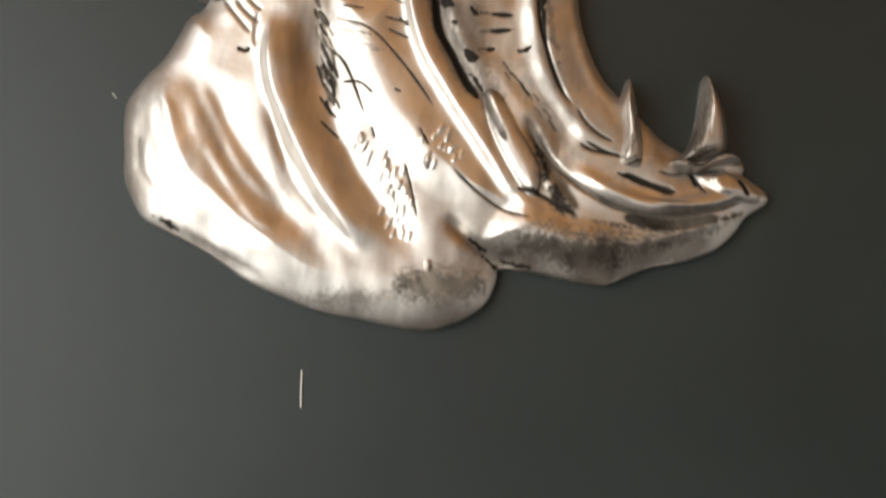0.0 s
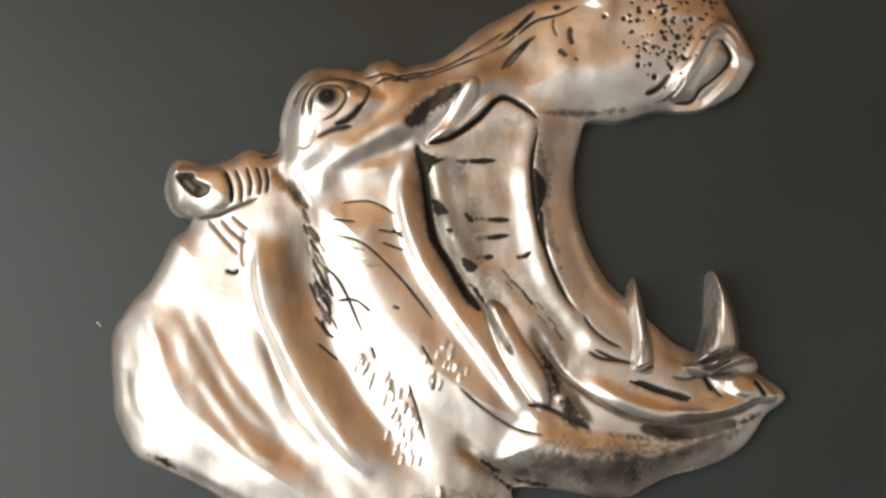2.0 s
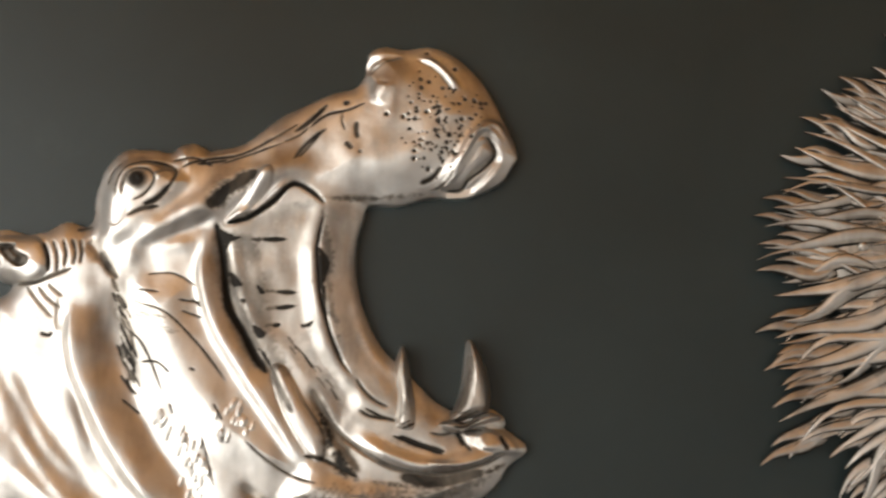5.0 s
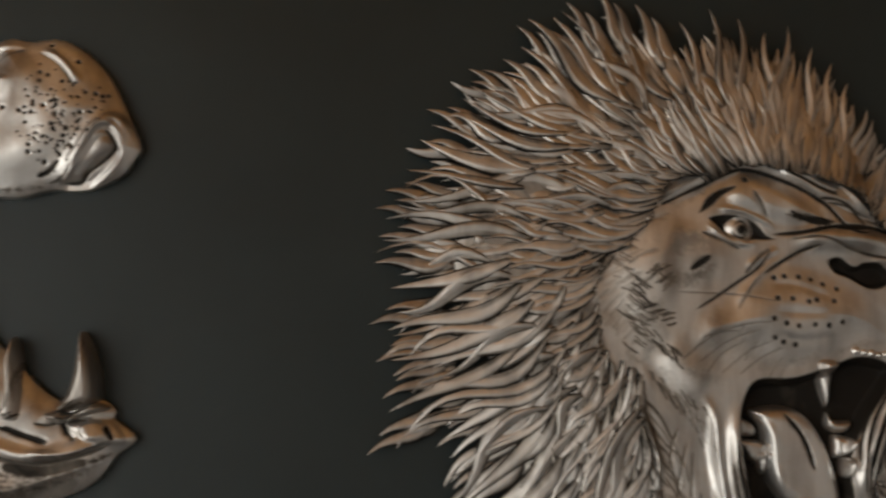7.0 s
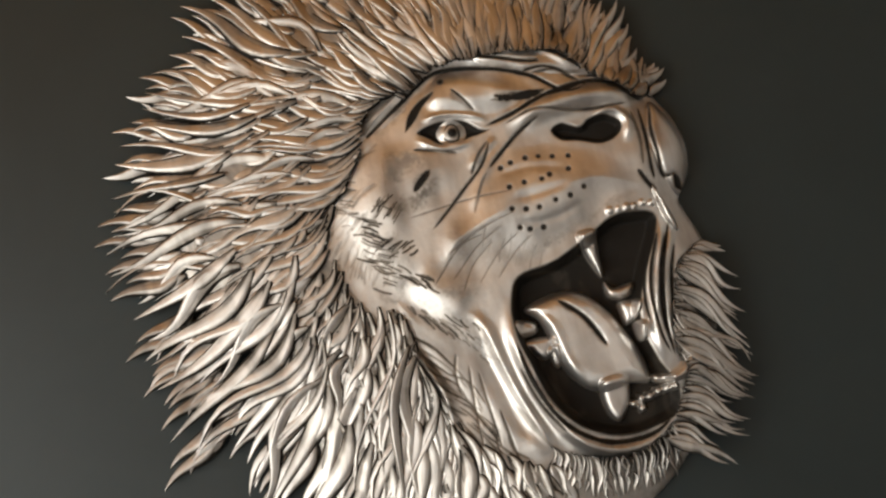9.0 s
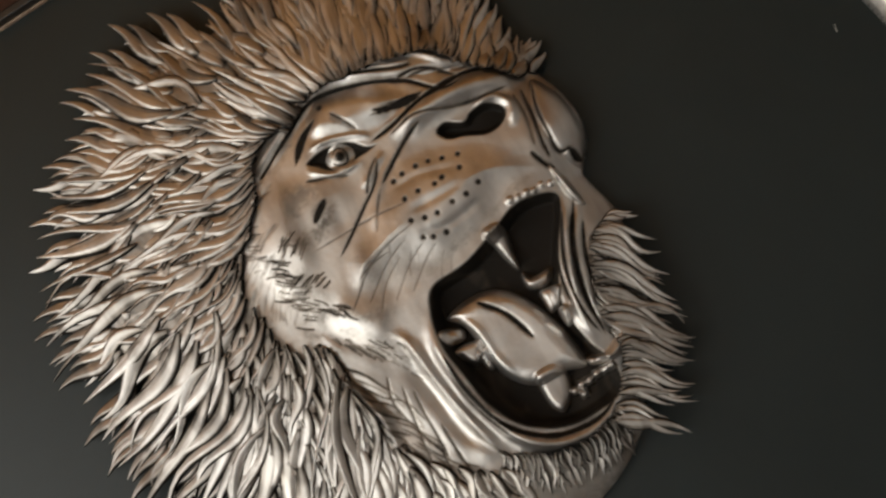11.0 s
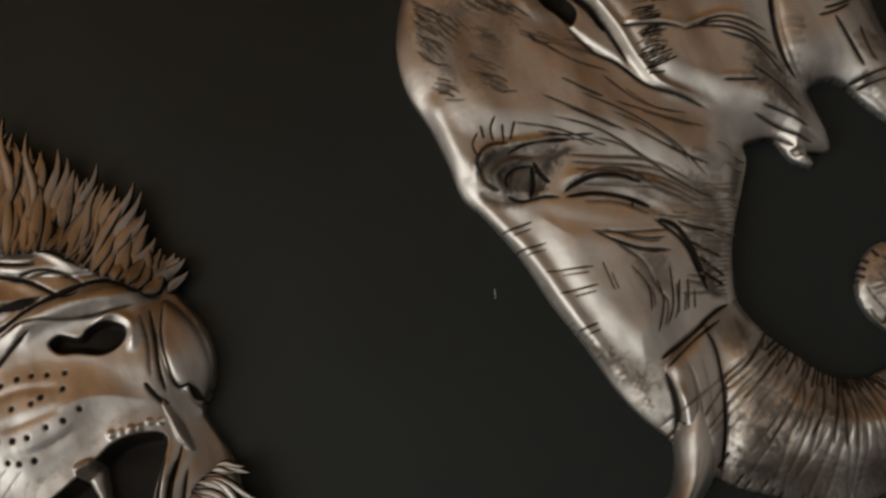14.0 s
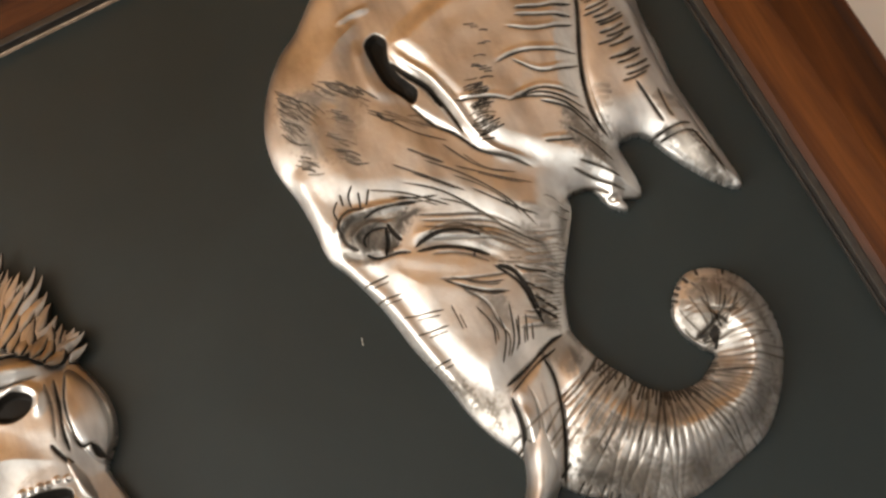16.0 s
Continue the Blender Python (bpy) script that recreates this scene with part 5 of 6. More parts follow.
    f.line([(763.0, 51.0), (770.0, 38.0), (771.0, 24.0), (771.0, 14.0)], 0.9, 1.2, 0.95)
    f.stain_and_shade([(770.0, 47.0), (777.0, 35.0), (778.0, 17.0), (778.0, 9.0), (769.0, 14.0), (771.0, 30.0)], 0.6, 4)
    f.line([(741.0, 67.0), (754.0, 61.0), (764.0, 51.0)], 1.0, 1.0, 0.6)
    f.patch([(758.0, 173.0), (765.0, 176.0), (769.0, 170.0), (766.0, 161.0), (767.0, 151.0), (771.0, 140.0), (766.0, 134.0), (762.0, 141.0), (758.0, 149.0), (757.0, 162.0)], -4.0, 3, 1.0)
    f.patch([(767.0, 149.0), (773.0, 139.0), (777.0, 124.0), (779.0, 111.0), (776.0, 115.0), (769.0, 126.0), (765.0, 136.0)], 1.2, 2.5)
    f.ridge([(764.0, 160.0), (769.0, 150.0), (775.0, 139.0), (777.0, 126.0)], 1.3, -1.5, 0.95, 0.15)
    f.line([(766.0, 154.0), (775.0, 139.0), (779.0, 121.0), (780.0, 109.0)], 1.0, 1.6, 0.9)
    f.line([(763.0, 139.0), (769.0, 122.0), (776.0, 113.0), (783.0, 100.0), (794.0, 89.0), (802.0, 79.0)], 1.0, 1.4, 0.9)
    f.ridge([(770.0, 171.0), (769.0, 164.0), (772.0, 155.0), (778.0, 142.0), (782.0, 126.0), (784.0, 111.0), (788.0, 98.0), (798.0, 87.0), (806.0, 79.0)], 1.9, 3.4)
    f.ridge([(757.0, 177.0), (754.0, 167.0), (753.0, 152.0), (758.0, 138.0)], 3, 1.4)
    f.ridge([(749.0, 188.0), (759.0, 190.0), (770.0, 189.0)], 1.8, 1.2)
    f.line([(863.0, 164.0), (855.0, 142.0), (845.0, 121.0), (839.0, 105.0), (836.0, 89.0), (838.0, 75.0)], 1.2, 3.6, 0.85)
    f.line([(810.0, 65.0), (820.0, 62.0), (826.0, 55.0)], 1.0, 1.0, 0.8)
    f.patch([(823.0, 55.0), (828.0, 55.0), (828.0, 51.0), (824.0, 51.0)], -1.2, 2, 0.45)
    f.ridge([(806.0, 64.0), (801.0, 52.0), (793.0, 41.0)], 2.5, -1.0, 0.4)
    # eye
    f.ridge([(706.0, 90.0), (710.0, 97.0), (718.0, 100.0), (730.0, 97.0), (747.0, 92.0)], 2.2, 2.2)
    f.ridge([(709.0, 88.0), (712.0, 94.0), (720.0, 96.0), (733.0, 91.0)], 1.8, -1.8, 0.6)
    f.ridge([(715.0, 84.0), (715.0, 90.0), (722.0, 92.0), (731.0, 89.0)], 1.4, 1.8)
    f.line([(717.0, 82.0), (718.0, 87.0), (723.0, 89.0), (730.0, 87.0)], 1.0, 1.2, 0.9)
    f.patch([(722.0, 80.0), (725.0, 84.0), (729.0, 85.0), (732.0, 81.0), (732.0, 76.0), (725.0, 76.0)], -1.0, 3, 0.35)
    f.ridge([(705.0, 87.0), (713.0, 80.0), (725.0, 75.0)], 2.2, -1.5, 0.45)
    f.ridge([(734.0, 74.0), (742.0, 77.0), (752.0, 73.0), (767.0, 64.0), (777.0, 50.0)], 2.4, 1.8)
    f.ridge([(735.0, 71.0), (745.0, 71.0), (758.0, 62.0), (770.0, 47.0)], 2.2, -2.0, 0.4)
    for k in range(5):
        f.line(np.array([(742.0, 83.0), (756.0, 76.0), (772.0, 67.0), (784.0, 52.0)]) + (0, -3.2 * k + 4), 0.7, 0.7, 0.7)
    f.ridge([(724.0, 74.0), (743.0, 61.0), (762.0, 49.0)], 4, 1.0)
    for line in ([(711.0, 99.0), (711.0, 105.0), (715.0, 109.0)], [(719.0, 102.0), (720.0, 108.0), (724.0, 112.0)], [(725.0, 100.0), (730.0, 107.0)], [(716.0, 105.0), (717.0, 111.0)], [(722.0, 99.0), (725.0, 108.0)]):
        f.line(line, 0.5, 0.2, 0.9)
    for line, w, k in (([(709.0, 94.0), (711.0, 99.0), (717.0, 102.0), (725.0, 99.0)], 1.2, 0.8), ([(714.0, 83.0), (710.0, 89.0), (710.0, 96.0)], 1.2, 0.8), ([(720.0, 96.0), (730.0, 96.0), (742.0, 93.0), (748.0, 91.0)], 0.9, 0.9), ([(717.0, 81.0), (721.0, 88.0), (728.0, 91.0), (737.0, 89.0)], 1.0, 0.7), ([(730.0, 89.0), (731.0, 83.0), (733.0, 78.0)], 1.6, 0.95), ([(729.0, 88.0), (727.0, 81.0), (723.0, 75.0)], 1.6, 0.95), ([(715.0, 81.0), (720.0, 76.0), (729.0, 74.0), (735.0, 71.0)], 1.0, 0.9), ([(735.0, 72.0), (741.0, 74.0), (750.0, 74.0), (759.0, 70.0), (766.0, 63.0)], 1.4, 0.9), ([(735.0, 71.0), (747.0, 68.0), (757.0, 62.0), (766.0, 53.0)], 1.4, 0.9), ([(743.0, 76.0), (754.0, 76.0), (764.0, 70.0), (770.0, 60.0), (779.0, 52.0)], 0.8, 0.7), ([(764.0, 50.0), (770.0, 44.0), (772.0, 35.0), (772.0, 27.0), (771.0, 17.0)], 1.6, 1.0), ([(771.0, 46.0), (776.0, 41.0), (784.0, 36.0)], 0.8, 0.9), ([(772.0, 37.0), (777.0, 31.0), (782.0, 26.0)], 0.8, 0.9), ([(773.0, 30.0), (776.0, 25.0), (780.0, 19.0)], 0.8, 0.9), ([(772.0, 24.0), (775.0, 20.0), (778.0, 16.0)], 0.8, 0.9), ([(739.0, 55.0), (751.0, 49.0), (769.0, 43.0)], 0.6, 0.7), ([(741.0, 54.0), (751.0, 43.0), (766.0, 35.0)], 0.6, 0.7), ([(746.0, 47.0), (753.0, 36.0), (754.0, 25.0), (756.0, 17.0)], 0.6, 0.6), ([(758.0, 58.0), (759.0, 58.0)], 1.0, 1.0)):
        f.line(line, w, 0.9, k)
    f.stain_and_shade([(731.0, 90.0), (732.0, 83.0), (733.0, 78.0), (724.0, 74.0), (724.0, 82.0)], 0.75, 2.0)
    # fine chased skin lines
    for line in ([(747.0, 140.0), (759.0, 123.0), (773.0, 110.0)], [(743.0, 113.0), (756.0, 99.0), (769.0, 84.0)], [(756.0, 109.0), (772.0, 91.0), (783.0, 73.0), (790.0, 54.0)], [(742.0, 104.0), (758.0, 91.0), (770.0, 74.0), (780.0, 57.0), (791.0, 45.0)],
                 [(728.0, 107.0), (744.0, 97.0), (760.0, 82.0)], [(768.0, 112.0), (779.0, 93.0), (794.0, 82.0)], [(768.0, 99.0), (784.0, 85.0), (798.0, 74.0)], [(770.0, 86.0), (782.0, 71.0), (793.0, 59.0)], [(753.0, 116.0), (766.0, 101.0)], [(736.0, 98.0), (757.0, 89.0)],
                 [(709.0, 59.0), (723.0, 57.0)], [(717.0, 47.0), (736.0, 41.0)], [(719.0, 37.0), (735.0, 34.0)], [(707.0, 68.0), (721.0, 67.0)], [(740.0, 54.0), (753.0, 42.0), (764.0, 35.0)], [(748.0, 37.0), (751.0, 26.0), (748.0, 16.0)], [(755.0, 29.0), (754.0, 19.0), (747.0, 8.0)],
                 [(763.0, 25.0), (757.0, 12.0)], [(766.0, 24.0), (761.0, 12.0)], [(762.0, 32.0), (757.0, 17.0), (751.0, 9.0)], [(739.0, 42.0), (739.0, 29.0)], [(766.0, 41.0), (757.0, 44.0), (743.0, 54.0)], [(720.0, 21.0), (729.0, 21.0)]):
        f.line(line, 0.42, 0.25, 0.9)
        f.line(np.array(line) * 0.6 + np.array(line).mean(0) * 0.4 + (1.5, -2.6), 0.36, 0.2, 0.8)
    f.hatch((714.0, 168.0), (711.0, 144.0), 34, 13, -64, 0.45, 0.35, 0.85, 4)
    f.hatch((718.0, 159.0), (723.0, 152.0), 12, 13, -65, 0.45, 0.35, 0.85, 4)
    f.hatch((733.0, 159.0), (747.0, 150.0), 26, 14, -53, 0.45, 0.35, 0.85, 4)
    f.hatch((732.0, 147.0), (735.0, 138.0), 12, 9, -42, 0.45, 0.35, 0.85, 4)
    f.hatch((727.0, 137.0), (729.0, 120.0), 20, 10, -45, 0.45, 0.35, 0.85, 4)
    f.hatch((710.0, 137.0), (711.0, 125.0), 10, 9, -41, 0.45, 0.35, 0.85, 4)
    f.hatch((749.0, 139.0), (768.0, 120.0), 10, 16, -44, 0.45, 0.35, 0.85, 4)
    f.hatch((795.0, 129.0), (790.0, 103.0), 44, 9, -10, 0.42, 0.4, 0.95, 5)
    f.hatch((807.0, 158.0), (808.0, 144.0), 6, 7, -25, 0.42, 0.4, 0.95, 3)
    f.hatch((799.0, 138.0), (803.0, 128.0), 7, 6, -25, 0.42, 0.4, 0.95, 3)
    for i in range(24):
        c = np.array((800.0, 52.0)) * (1 - i / 23) + np.array((777.0, 14.0)) * (i / 23)
        w = 6 + 14 * f.rnd.rand()
        f.line([c + (1, -1.5), c + (-w * 0.5, 0.6), c + (-w, 3.5 + 3 * f.rnd.rand())], 0.45, 0.7, 0.55)
        f.ridge([c + (0, 0), c + (-w * 0.5, 2.2), c + (-w, 5.0)], 0.8, 0.4)
    f.hatch((776.0, 59.0), (782.0, 38.0), 18, 9, -30, 0.55, 0.5, 0.7, 7)
    for line in ([(827.0, 154.0), (840.0, 148.0), (854.0, 144.0)], [(819.0, 148.0), (832.0, 139.0), (850.0, 134.0)], [(825.0, 151.0), (838.0, 144.0), (851.0, 138.0)], [(806.0, 133.0), (822.0, 132.0), (845.0, 120.0)], [(814.0, 132.0), (825.0, 119.0), (843.0, 115.0)], [(806.0, 113.0), (821.0, 112.0), (835.0, 100.0)],
                 [(802.0, 114.0), (820.0, 110.0), (835.0, 94.0)], [(806.0, 115.0), (823.0, 105.0), (834.0, 87.0)], [(816.0, 108.0), (827.0, 97.0), (833.0, 81.0)], [(809.0, 89.0), (823.0, 83.0)], [(821.0, 91.0), (829.0, 78.0), (834.0, 67.0)], [(819.0, 75.0), (826.0, 68.0), (833.0, 59.0)],
                 [(837.0, 159.0), (849.0, 154.0), (857.0, 151.0)], [(815.0, 74.0), (824.0, 63.0), (833.0, 53.0)], [(782.0, 126.0), (798.0, 119.0), (806.0, 113.0)]):
        f.line(line, 0.6, 0.8, 0.9)
        f.ridge(np.array(line) + (0, 1.8), 1.3, 0.6)
    for i in range(17):
        s = i / 16
        a, b = np.array((865.0, 144.0)), np.array((863.0, 98.0))
        c = a + (b - a) * s + f.rnd.randn(2) * 1.2
        f.line([c - (6 + 2 * f.rnd.rand(), -1.0), c, c + (6 + 2 * f.rnd.rand(), 0.6)], 0.7, 0.7, 0.9)
    for line in ([(860.0, 97.0), (861.0, 83.0), (862.0, 72.0)], [(853.0, 70.0), (867.0, 69.0), (873.0, 67.0)], [(856.0, 67.0), (868.0, 65.0), (874.0, 61.0)], [(867.0, 89.0), (866.0, 77.0), (867.0, 72.0)], [(871.0, 66.0), (874.0, 51.0), (875.0, 39.0)]):
        f.line(line, 0.8, 0.8, 0.85)
    # ear tip painted darker to dull the window's reflection on its slope
    f.stain_and_shade([(858.0, 71.0), (871.0, 67.0), (877.0, 34.0), (864.0, 44.0)], 0.62, 5)
    f.stain_and_shade([(846.0, 104.0), (843.0, 83.0), (850.0, 74.0), (837.0, 76.0), (836.0, 94.0)], 0.5, 5)
    f.stain_and_shade([(824.0, 104.0), (835.0, 90.0), (835.0, 63.0), (821.0, 68.0), (817.0, 88.0)], 0.58, 8)
    f.stain_and_shade([(701.0, 104.0), (704.0, 85.0), (715.0, 50.0), (726.0, -6.0), (720.0, 3.0), (710.0, 39.0), (701.0, 78.0)], 0.25, 4)
    for a, b in (((826.0, 96.0), (832.0, 87.0)), ((819.0, 86.0), (830.0, 75.0)), ((791.0, 66.0), (793.0, 56.0)), ((868.0, 86.0), (868.0, 78.0)), ((845.0, 102.0), (844.0, 93.0))):
        f.hatch(a, b, 8, 8, -30, 2.0, 0.2, 0.4, 4)
    f.stain_and_shade([(729.0, 21.0), (736.0, 3.0), (741.0, -8.0), (738.0, -25.0), (728.0, -12.0), (723.0, 10.0)], 0.4, 7)
    f.stain_and_shade([(713.0, 104.0), (728.0, 99.0), (751.0, 88.0), (742.0, 83.0), (727.0, 74.0), (712.0, 79.0), (706.0, 90.0)], 0.6, 6)
    f.stain_and_shade([(747.0, 80.0), (780.0, 66.0), (794.0, 47.0), (781.0, 21.0), (772.0, 24.0), (770.0, 47.0), (751.0, 66.0)], 0.45, 6)
    # shade on the trunk's underside, painted in here and in the trunk bands below
    f.stain_and_shade([(765.0, -14.0), (774.0, -38.0), (791.0, -54.0), (814.0, -58.0), (834.0, -50.0), (851.0, -31.0), (851.0, -48.0), (839.0, -63.0), (815.0, -74.0), (792.0, -78.0), (764.0, -66.0), (745.0, -52.0)], 0.62, 12)
    f.stain_and_shade([(826.0, -2.0), (839.0, 5.0), (849.0, -6.0), (843.0, -16.0), (830.0, -29.0), (826.0, -22.0), (822.0, -12.0)], 0.5, 4)
    f.stain_and_shade([(754.0, -35.0), (771.0, -52.0), (792.0, -63.0), (817.0, -62.0), (836.0, -56.0), (843.0, -54.0), (824.0, -71.0), (797.0, -78.0), (764.0, -66.0), (745.0, -52.0)], 0.62, 12)
    f.stain_and_shade([(711.0, 171.0), (743.0, 157.0), (748.0, 142.0), (727.0, 121.0), (708.0, 131.0), (703.0, 153.0)], 0.4, 8)
    f.stain_and_shade([(749.0, 43.0), (762.0, 37.0), (764.0, 24.0), (756.0, 17.0), (747.0, 27.0)], 0.35, 6)
    f.stain_and_shade([(707.0, 48.0), (723.0, 26.0), (736.0, 6.0), (744.0, -5.0), (734.0, -23.0), (724.0, -7.0), (715.0, 20.0)], 0.66, 9)
    f.stain_and_shade([(772.0, -2.0), (779.0, -19.0), (793.0, -37.0), (812.0, -42.0), (833.0, -33.0), (840.0, -26.0), (844.0, -39.0), (827.0, -57.0), (800.0, -59.0), (775.0, -46.0), (760.0, -28.0)], 0.55, 12)
    f.stain_and_shade([(828.0, 3.0), (845.0, 5.0), (858.0, -10.0), (855.0, -39.0), (850.0, -31.0), (849.0, -11.0), (839.0, 0.0)], 0.6, 5)
    # trunk rings
    mid = spline([(762.0, -13.0), (768.0, -28.0), (779.0, -43.0), (794.0, -54.0), (812.0, -57.0), (829.0, -51.0), (840.0, -40.0), (846.0, -25.0), (845.0, -12.0), (837.0, -6.0), (830.0, -10.0), (829.0, -17.0)], n=30)
    wide = np.interp(np.linspace(0, 1, len(mid)), [0, 0.2, 0.45, 0.62, 0.75, 0.9, 1], [30, 33, 30, 22, 19, 12, 8])
    t = np.gradient(mid, axis=0)
    t /= np.hypot(t[:, 0], t[:, 1])[:, None]
    total = len(mid)
    i = 4
    while i < total * 0.88:
        n = np.array([t[i, 1], -t[i, 0]])
        r = f.rnd
        w0, w1 = wide[i] * (0.85 + 0.2 * r.rand()), wide[i] * (0.2 + 0.9 * r.rand())
        lean = t[i] * 3.0 * r.randn()
        full = [mid[i] - n * w0 + lean, mid[i] + t[i] * r.randn(), mid[i] + n * w1 - lean]
        f.line([full[0], mid[i] - n * w0 * 0.3, mid[i] + n * 3 + t[i] * r.randn()], 0.6 + 0.3 * r.rand(), 0.7 + 0.3 * r.rand(), 0.3 + 0.5 * r.rand())
        f.line([mid[i] - n * w0 * 0.3, mid[i], full[2]], 0.55, 0.6, 0.25 + 0.45 * r.rand())
        if r.rand() < 0.7:
            j = min(total - 1, i + 2)
            f.line([mid[j] - n * w0, mid[j] - n * w0 * 0.55], 0.7, 0.8, 0.85)
            f.line([mid[j] + n * w0 * 0.7, mid[j] + n * w0], 0.7, 0.8, 0.85)
        f.ridge([mid[i] - n * w0 * 0.9 + t[i] * 2, mid[i] + t[i] * 2, mid[i] + n * w0 * 0.3 + t[i] * 2], 1.3, 0.3)
        i += int(4 + 3 * r.rand())
    f.patch([(831.0, -19.0), (835.0, -17.0), (836.0, -21.0), (833.0, -25.0), (831.0, -24.0)], -0.1, 3, 1.0)
    for line in ([(832.0, -19.0), (832.0, -10.0), (832.0, 0.0)], [(830.0, -21.0), (827.0, -12.0), (826.0, -3.0)], [(833.0, -18.0), (836.0, -10.0), (839.0, 1.0)], [(835.0, -18.0), (840.0, -11.0), (847.0, -2.0)], [(828.0, -22.0), (825.0, -17.0), (824.0, -12.0)], [(836.0, -19.0), (842.0, -16.0), (851.0, -9.0)]):
        f.line(line, 0.55, 0.35, 0.75)
    f.line([(835.0, -18.0), (834.0, -22.0), (831.0, -27.0)], 1.0, 0.9, 1.0)
    f.hatch((747.0, -48.0), (797.0, -73.0), 40, 8, 80, 0.6, 0.5, 0.6, 4)
    f.hatch((781.0, -9.0), (807.0, -37.0), 34, 7, 60, 0.6, 0.6, 0.8, 4)
    f.dent(0.18, 0.03, 4).soften(1)
    pieces = [f.sheet()]
    # ragged hair along the throat
    throat_line = spline([(806.0, 58.0), (799.0, 51.0), (793.0, 41.0), (786.0, 28.0), (779.0, 15.0)], n=12)
    for k in range(26):
        tip = throat_line[int(k / 25 * (len(throat_line) - 1))] + f.rnd.randn(2) * 1.2
        root = tip - np.array((10.0, -10.0)) * (0.55 + 0.5 * f.rnd.rand()) + f.rnd.randn(2)
        pieces.append(lock(root, tip, 2.4 + 1.6 * f.rnd.rand(), 0.05, 0.03, f.at(root) - 0.2, 6.5, 1.0, along=8, across=7, tone=0.1 + 0.3 * f.rnd.rand()))
    # the free point of the tusk
    left = [(747.0, -17.0), (739.0, -27.0), (735.0, -37.0), (731.0, -44.0), (724.0, -51.0), (718.0, -58.0), (710.0, -64.0), (702.0, -69.0), (694.0, -74.0)]
    rightside = [(668.0, -84.0)] + [(702.0, -76.0), (710.0, -72.0), (720.0, -66.0), (729.0, -59.0), (739.0, -52.0), (747.0, -45.0), (753.0, -35.0), (755.0, -21.0)]
    g = Relief(spline(left + rightside, True, 5), 13.0, 8.0, 0.5, 0.6)
    g.ridge(left, 2.0, 1.0)
    g.line([(744.0, -34.0), (738.0, -45.0), (728.0, -55.0), (714.0, -65.0)], 0.6, 0.5, 0.5)
    pieces.append(g.soften(1).sheet())
    return cast("elephant_relief", pieces, "embossed pewter elephant head with curled wrinkled trunk and ragged ear", "relief")


build_elephant()


# ---- the black board, its wooden frame and the room ----
BX0, BX1, BZ0, BZ1 = -0.165, 0.909, 1.39, 1.866
board = bevel_box("backing_board", BX0 - 0.01, BX1 + 0.01, 0.0, 0.012, BZ0 - 0.01, BZ1 + 0.012, BOARD)
tagged(board, "satin black painted board, slightly dusty, inside the frame", "board")


def rail(name, a, b, inward, mat, parent):
    """One mitred side of the frame from corner a to corner b; profile: (width from the rebate, projection)."""
    profile = [(0.0, -0.002), (0.0, 0.0065), (0.003, 0.0085), (0.01, 0.0112), (0.022, 0.0155), (0.036, 0.0178), (0.045, 0.018), (0.051, 0.0165), (0.054, 0.012), (0.054, -0.02)]
    a, b, inward = Vector(a), Vector(b), Vector(inward)
    along = (b - a).normalized()
    verts, faces = [], []
    for w, d in profile:
        for p, s in ((a, -1), (b, 1)):
            q = p - inward * w + along * (s * w)
            verts.append((q.x, -d, q.z))
    for i in range(len(profile) - 1):
        faces.append((2 * i, 2 * i + 1, 2 * i + 3, 2 * i + 2))
    ob = link_mesh(name, verts, faces, mat, parent)
    bm = bmesh.new()
    bm.from_mesh(ob.data)
    bmesh.ops.recalc_face_normals(bm, faces=bm.faces[:])
    bm.to_mesh(ob.data)
    bm.free()
    return ob


picture_frame = new("picture_frame")
tagged(picture_frame, "wide red-brown polished wooden frame with a worn dark inner slip", "picture frame")
C = {"bl": (BX0, 0, BZ0), "br": (BX1, 0, BZ0), "tl": (BX0, 0, BZ1), "tr": (BX1, 0, BZ1)}
rail("rail", C["tl"], C["tr"], (0, 0, -1), WOOD_X, picture_frame)
rail("rail", C["bl"], C["br"], (0, 0, 1), WOOD_X, picture_frame)
rail("stile", C["bl"], C["tl"], (1, 0, 0), WOOD_Z, picture_frame)
rail("stile", C["br"], C["tr"], (-1, 0, 0), WOOD_Z, picture_frame)
S = 0.004
for name, mat, o, y in (("slip", SLIP, 0.0, -0.0066), ("worn_edge", WORN, S, -0.002)):
    w = S if name == "slip" else 0.0013
    for x0, x1, z0, z1 in ((BX0 + o, BX1 - o, BZ1 - o - w, BZ1 - o), (BX0 + o, BX1 - o, BZ0 + o, BZ0 + o + w), (BX0 + o, BX0 + o + w, BZ0 + o + w, BZ1 - o - w), (BX1 - o - w, BX1 - o, BZ0 + o + w, BZ1 - o - w)):
        upright = z1 - z0 > 0.1
        bevel_box(name, x0, x1, y, 0.001, z0, z1, SLIP if (upright and x0 > 0.5 and name == "worn_edge") else mat, 0.0007, picture_frame)


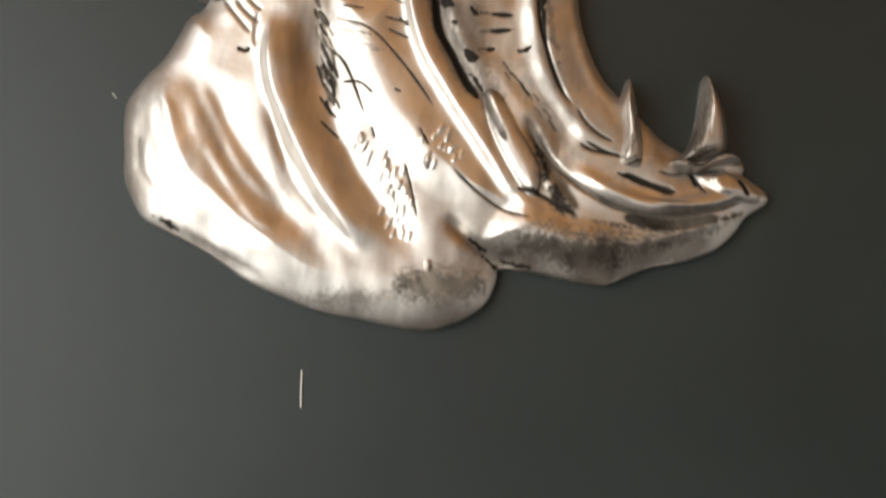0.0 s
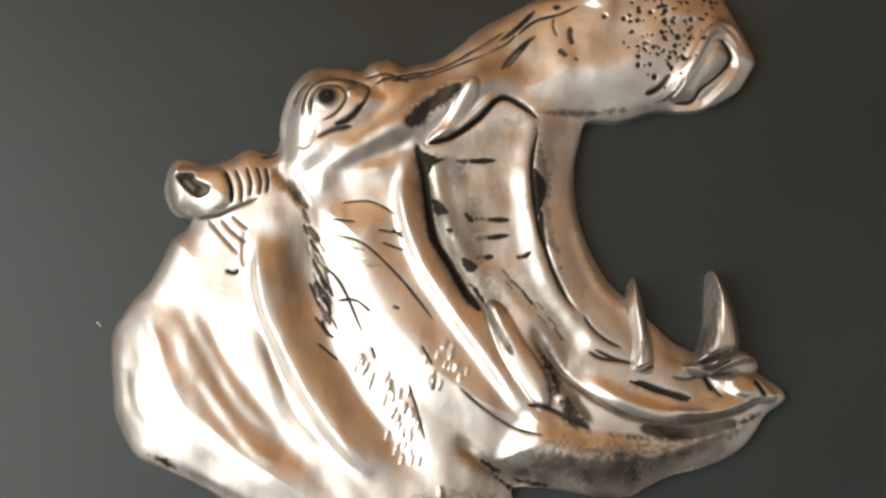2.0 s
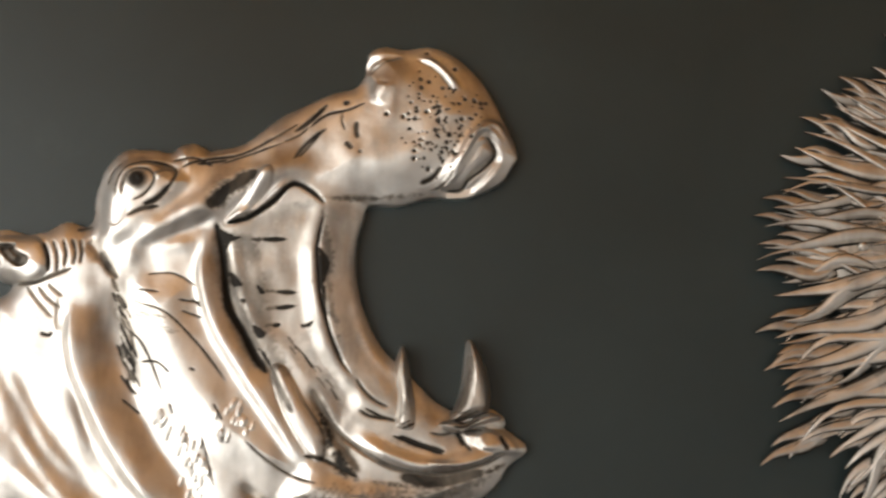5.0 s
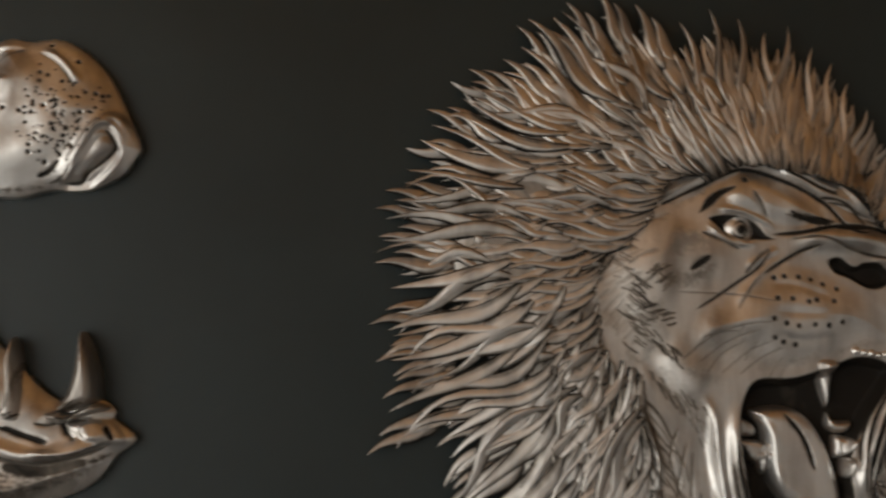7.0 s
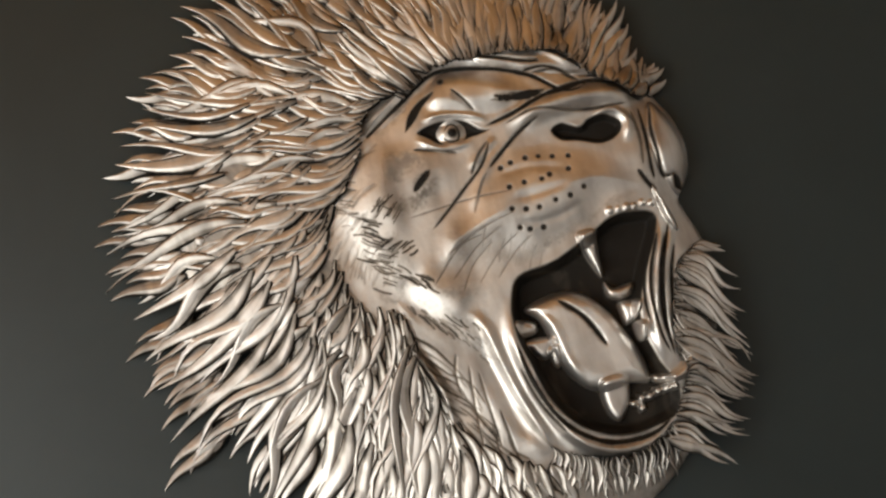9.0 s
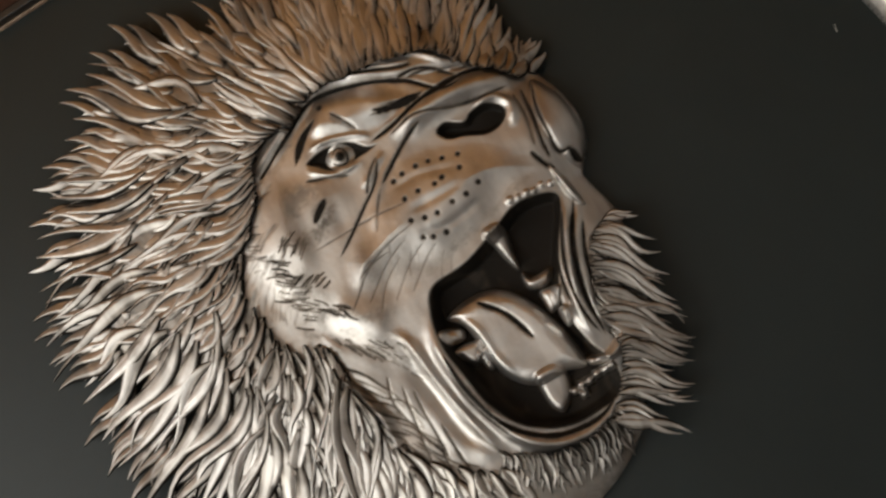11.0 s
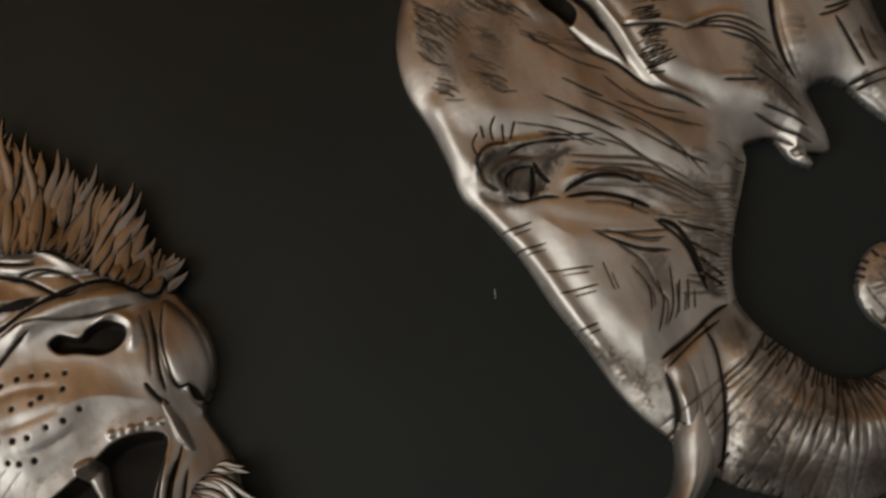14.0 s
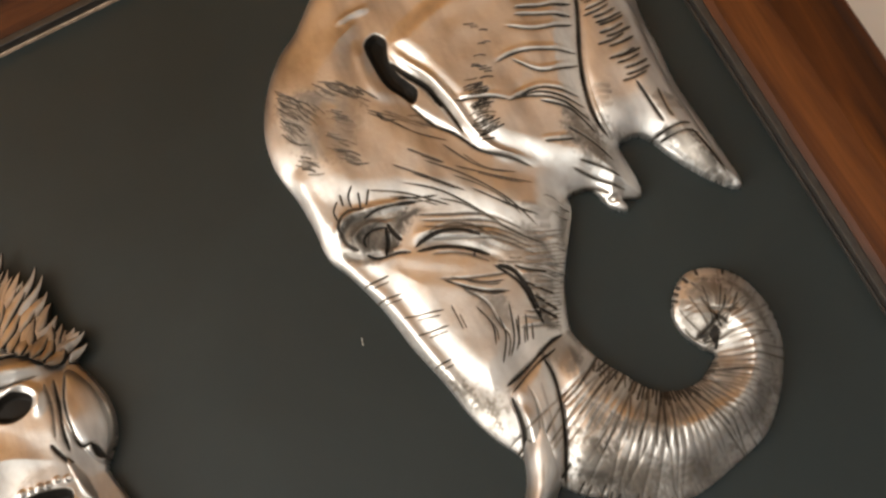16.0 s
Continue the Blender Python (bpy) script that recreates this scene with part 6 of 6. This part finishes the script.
def lint(points, r=0.00025):
    """A pale fibre or scratch lying on the board."""
    cu = bpy.data.curves.new("lint", "CURVE")
    cu.dimensions, cu.bevel_depth, cu.bevel_resolution = "3D", r, 1
    sp = cu.splines.new("POLY")
    sp.points.add(len(points) - 1)
    for p, (x, z) in zip(sp.points, points):
        p.co = (x, -r * 0.8, z, 1)
    cu.materials.append(LINT)
    ob = new("lint", cu)
    dep = bpy.context.evaluated_depsgraph_get()
    me = bpy.data.meshes.new_from_object(ob.evaluated_get(dep))
    bpy.data.objects.remove(ob)
    return tagged(new("lint", me), "pale thread of lint lying on the black board", "lint")


lint([(0.0145, 1.508), (0.0152, 1.500), (0.016, 1.493)], 0.0004)
lint([(-0.083, 1.618), (-0.081, 1.616)], 0.0002)
lint([(0.697, 1.65), (0.696, 1.6465)], 0.0002)

# the closed room
RX0, RX1, RY0, RY1, RH = WX, 1.7, -2.3, 0.02, 2.3
T = 0.12


def setting(ob, label, category):
    return tagged(ob, label, category, kind="structure")


setting(bevel_box("wall_north", RX0 - T, RX1 + T, RY1, RY1 + T, 0, RH, WALL), "plain off-white wall behind the frame", "wall")
setting(bevel_box("wall_south", RX0 - T, RX1 + T, RY0 - T, RY0, 0, RH, PALE), "plain pale grey wall", "wall")
setting(bevel_box("wall_east", RX1, RX1 + T, RY0, RY1, 0, RH, GREY), "plain grey wall", "wall")
setting(bevel_box("floor", RX0 - T, RX1 + T, RY0 - T, RY1 + T, -0.1, 0, FLOOR), "dark floor", "floor")
setting(bevel_box("ceiling", RX0 - T, RX1 + T, RY0 - T, RY1 + T, RH, RH + 0.1, CEILING), "warm pine ceiling", "ceiling")


def wall_with_opening():
    ys, zs = (RY0, WY0, WY1, RY1), (0, WZ0, WZ1, RH)
    bm = bmesh.new()
    for i in range(3):
        for j in range(3):
            if (i, j) != (1, 1):
                bmesh.ops.create_cube(bm, size=1.0, matrix=Matrix.Translation((RX0 - T / 2, (ys[i] + ys[i + 1]) / 2, (zs[j] + zs[j + 1]) / 2)) @ Matrix.Diagonal((T, ys[i + 1] - ys[i], zs[j + 1] - zs[j], 1)))
    bmesh.ops.remove_doubles(bm, verts=bm.verts[:], dist=1e-5)
    seen = {}
    for face in bm.faces:
        key = tuple(round(v, 4) for v in face.calc_center_median())
        seen.setdefault(key, []).append(face)
    bmesh.ops.delete(bm, geom=[q for group in seen.values() if len(group) > 1 for q in group], context="FACES_ONLY")
    me = bpy.data.meshes.new("wall_west")
    bm.to_mesh(me)
    bm.free()
    me.materials.append(WALL)
    return new("wall_west", me)


setting(wall_with_opening(), "off-white wall with a tall window opening", "wall")
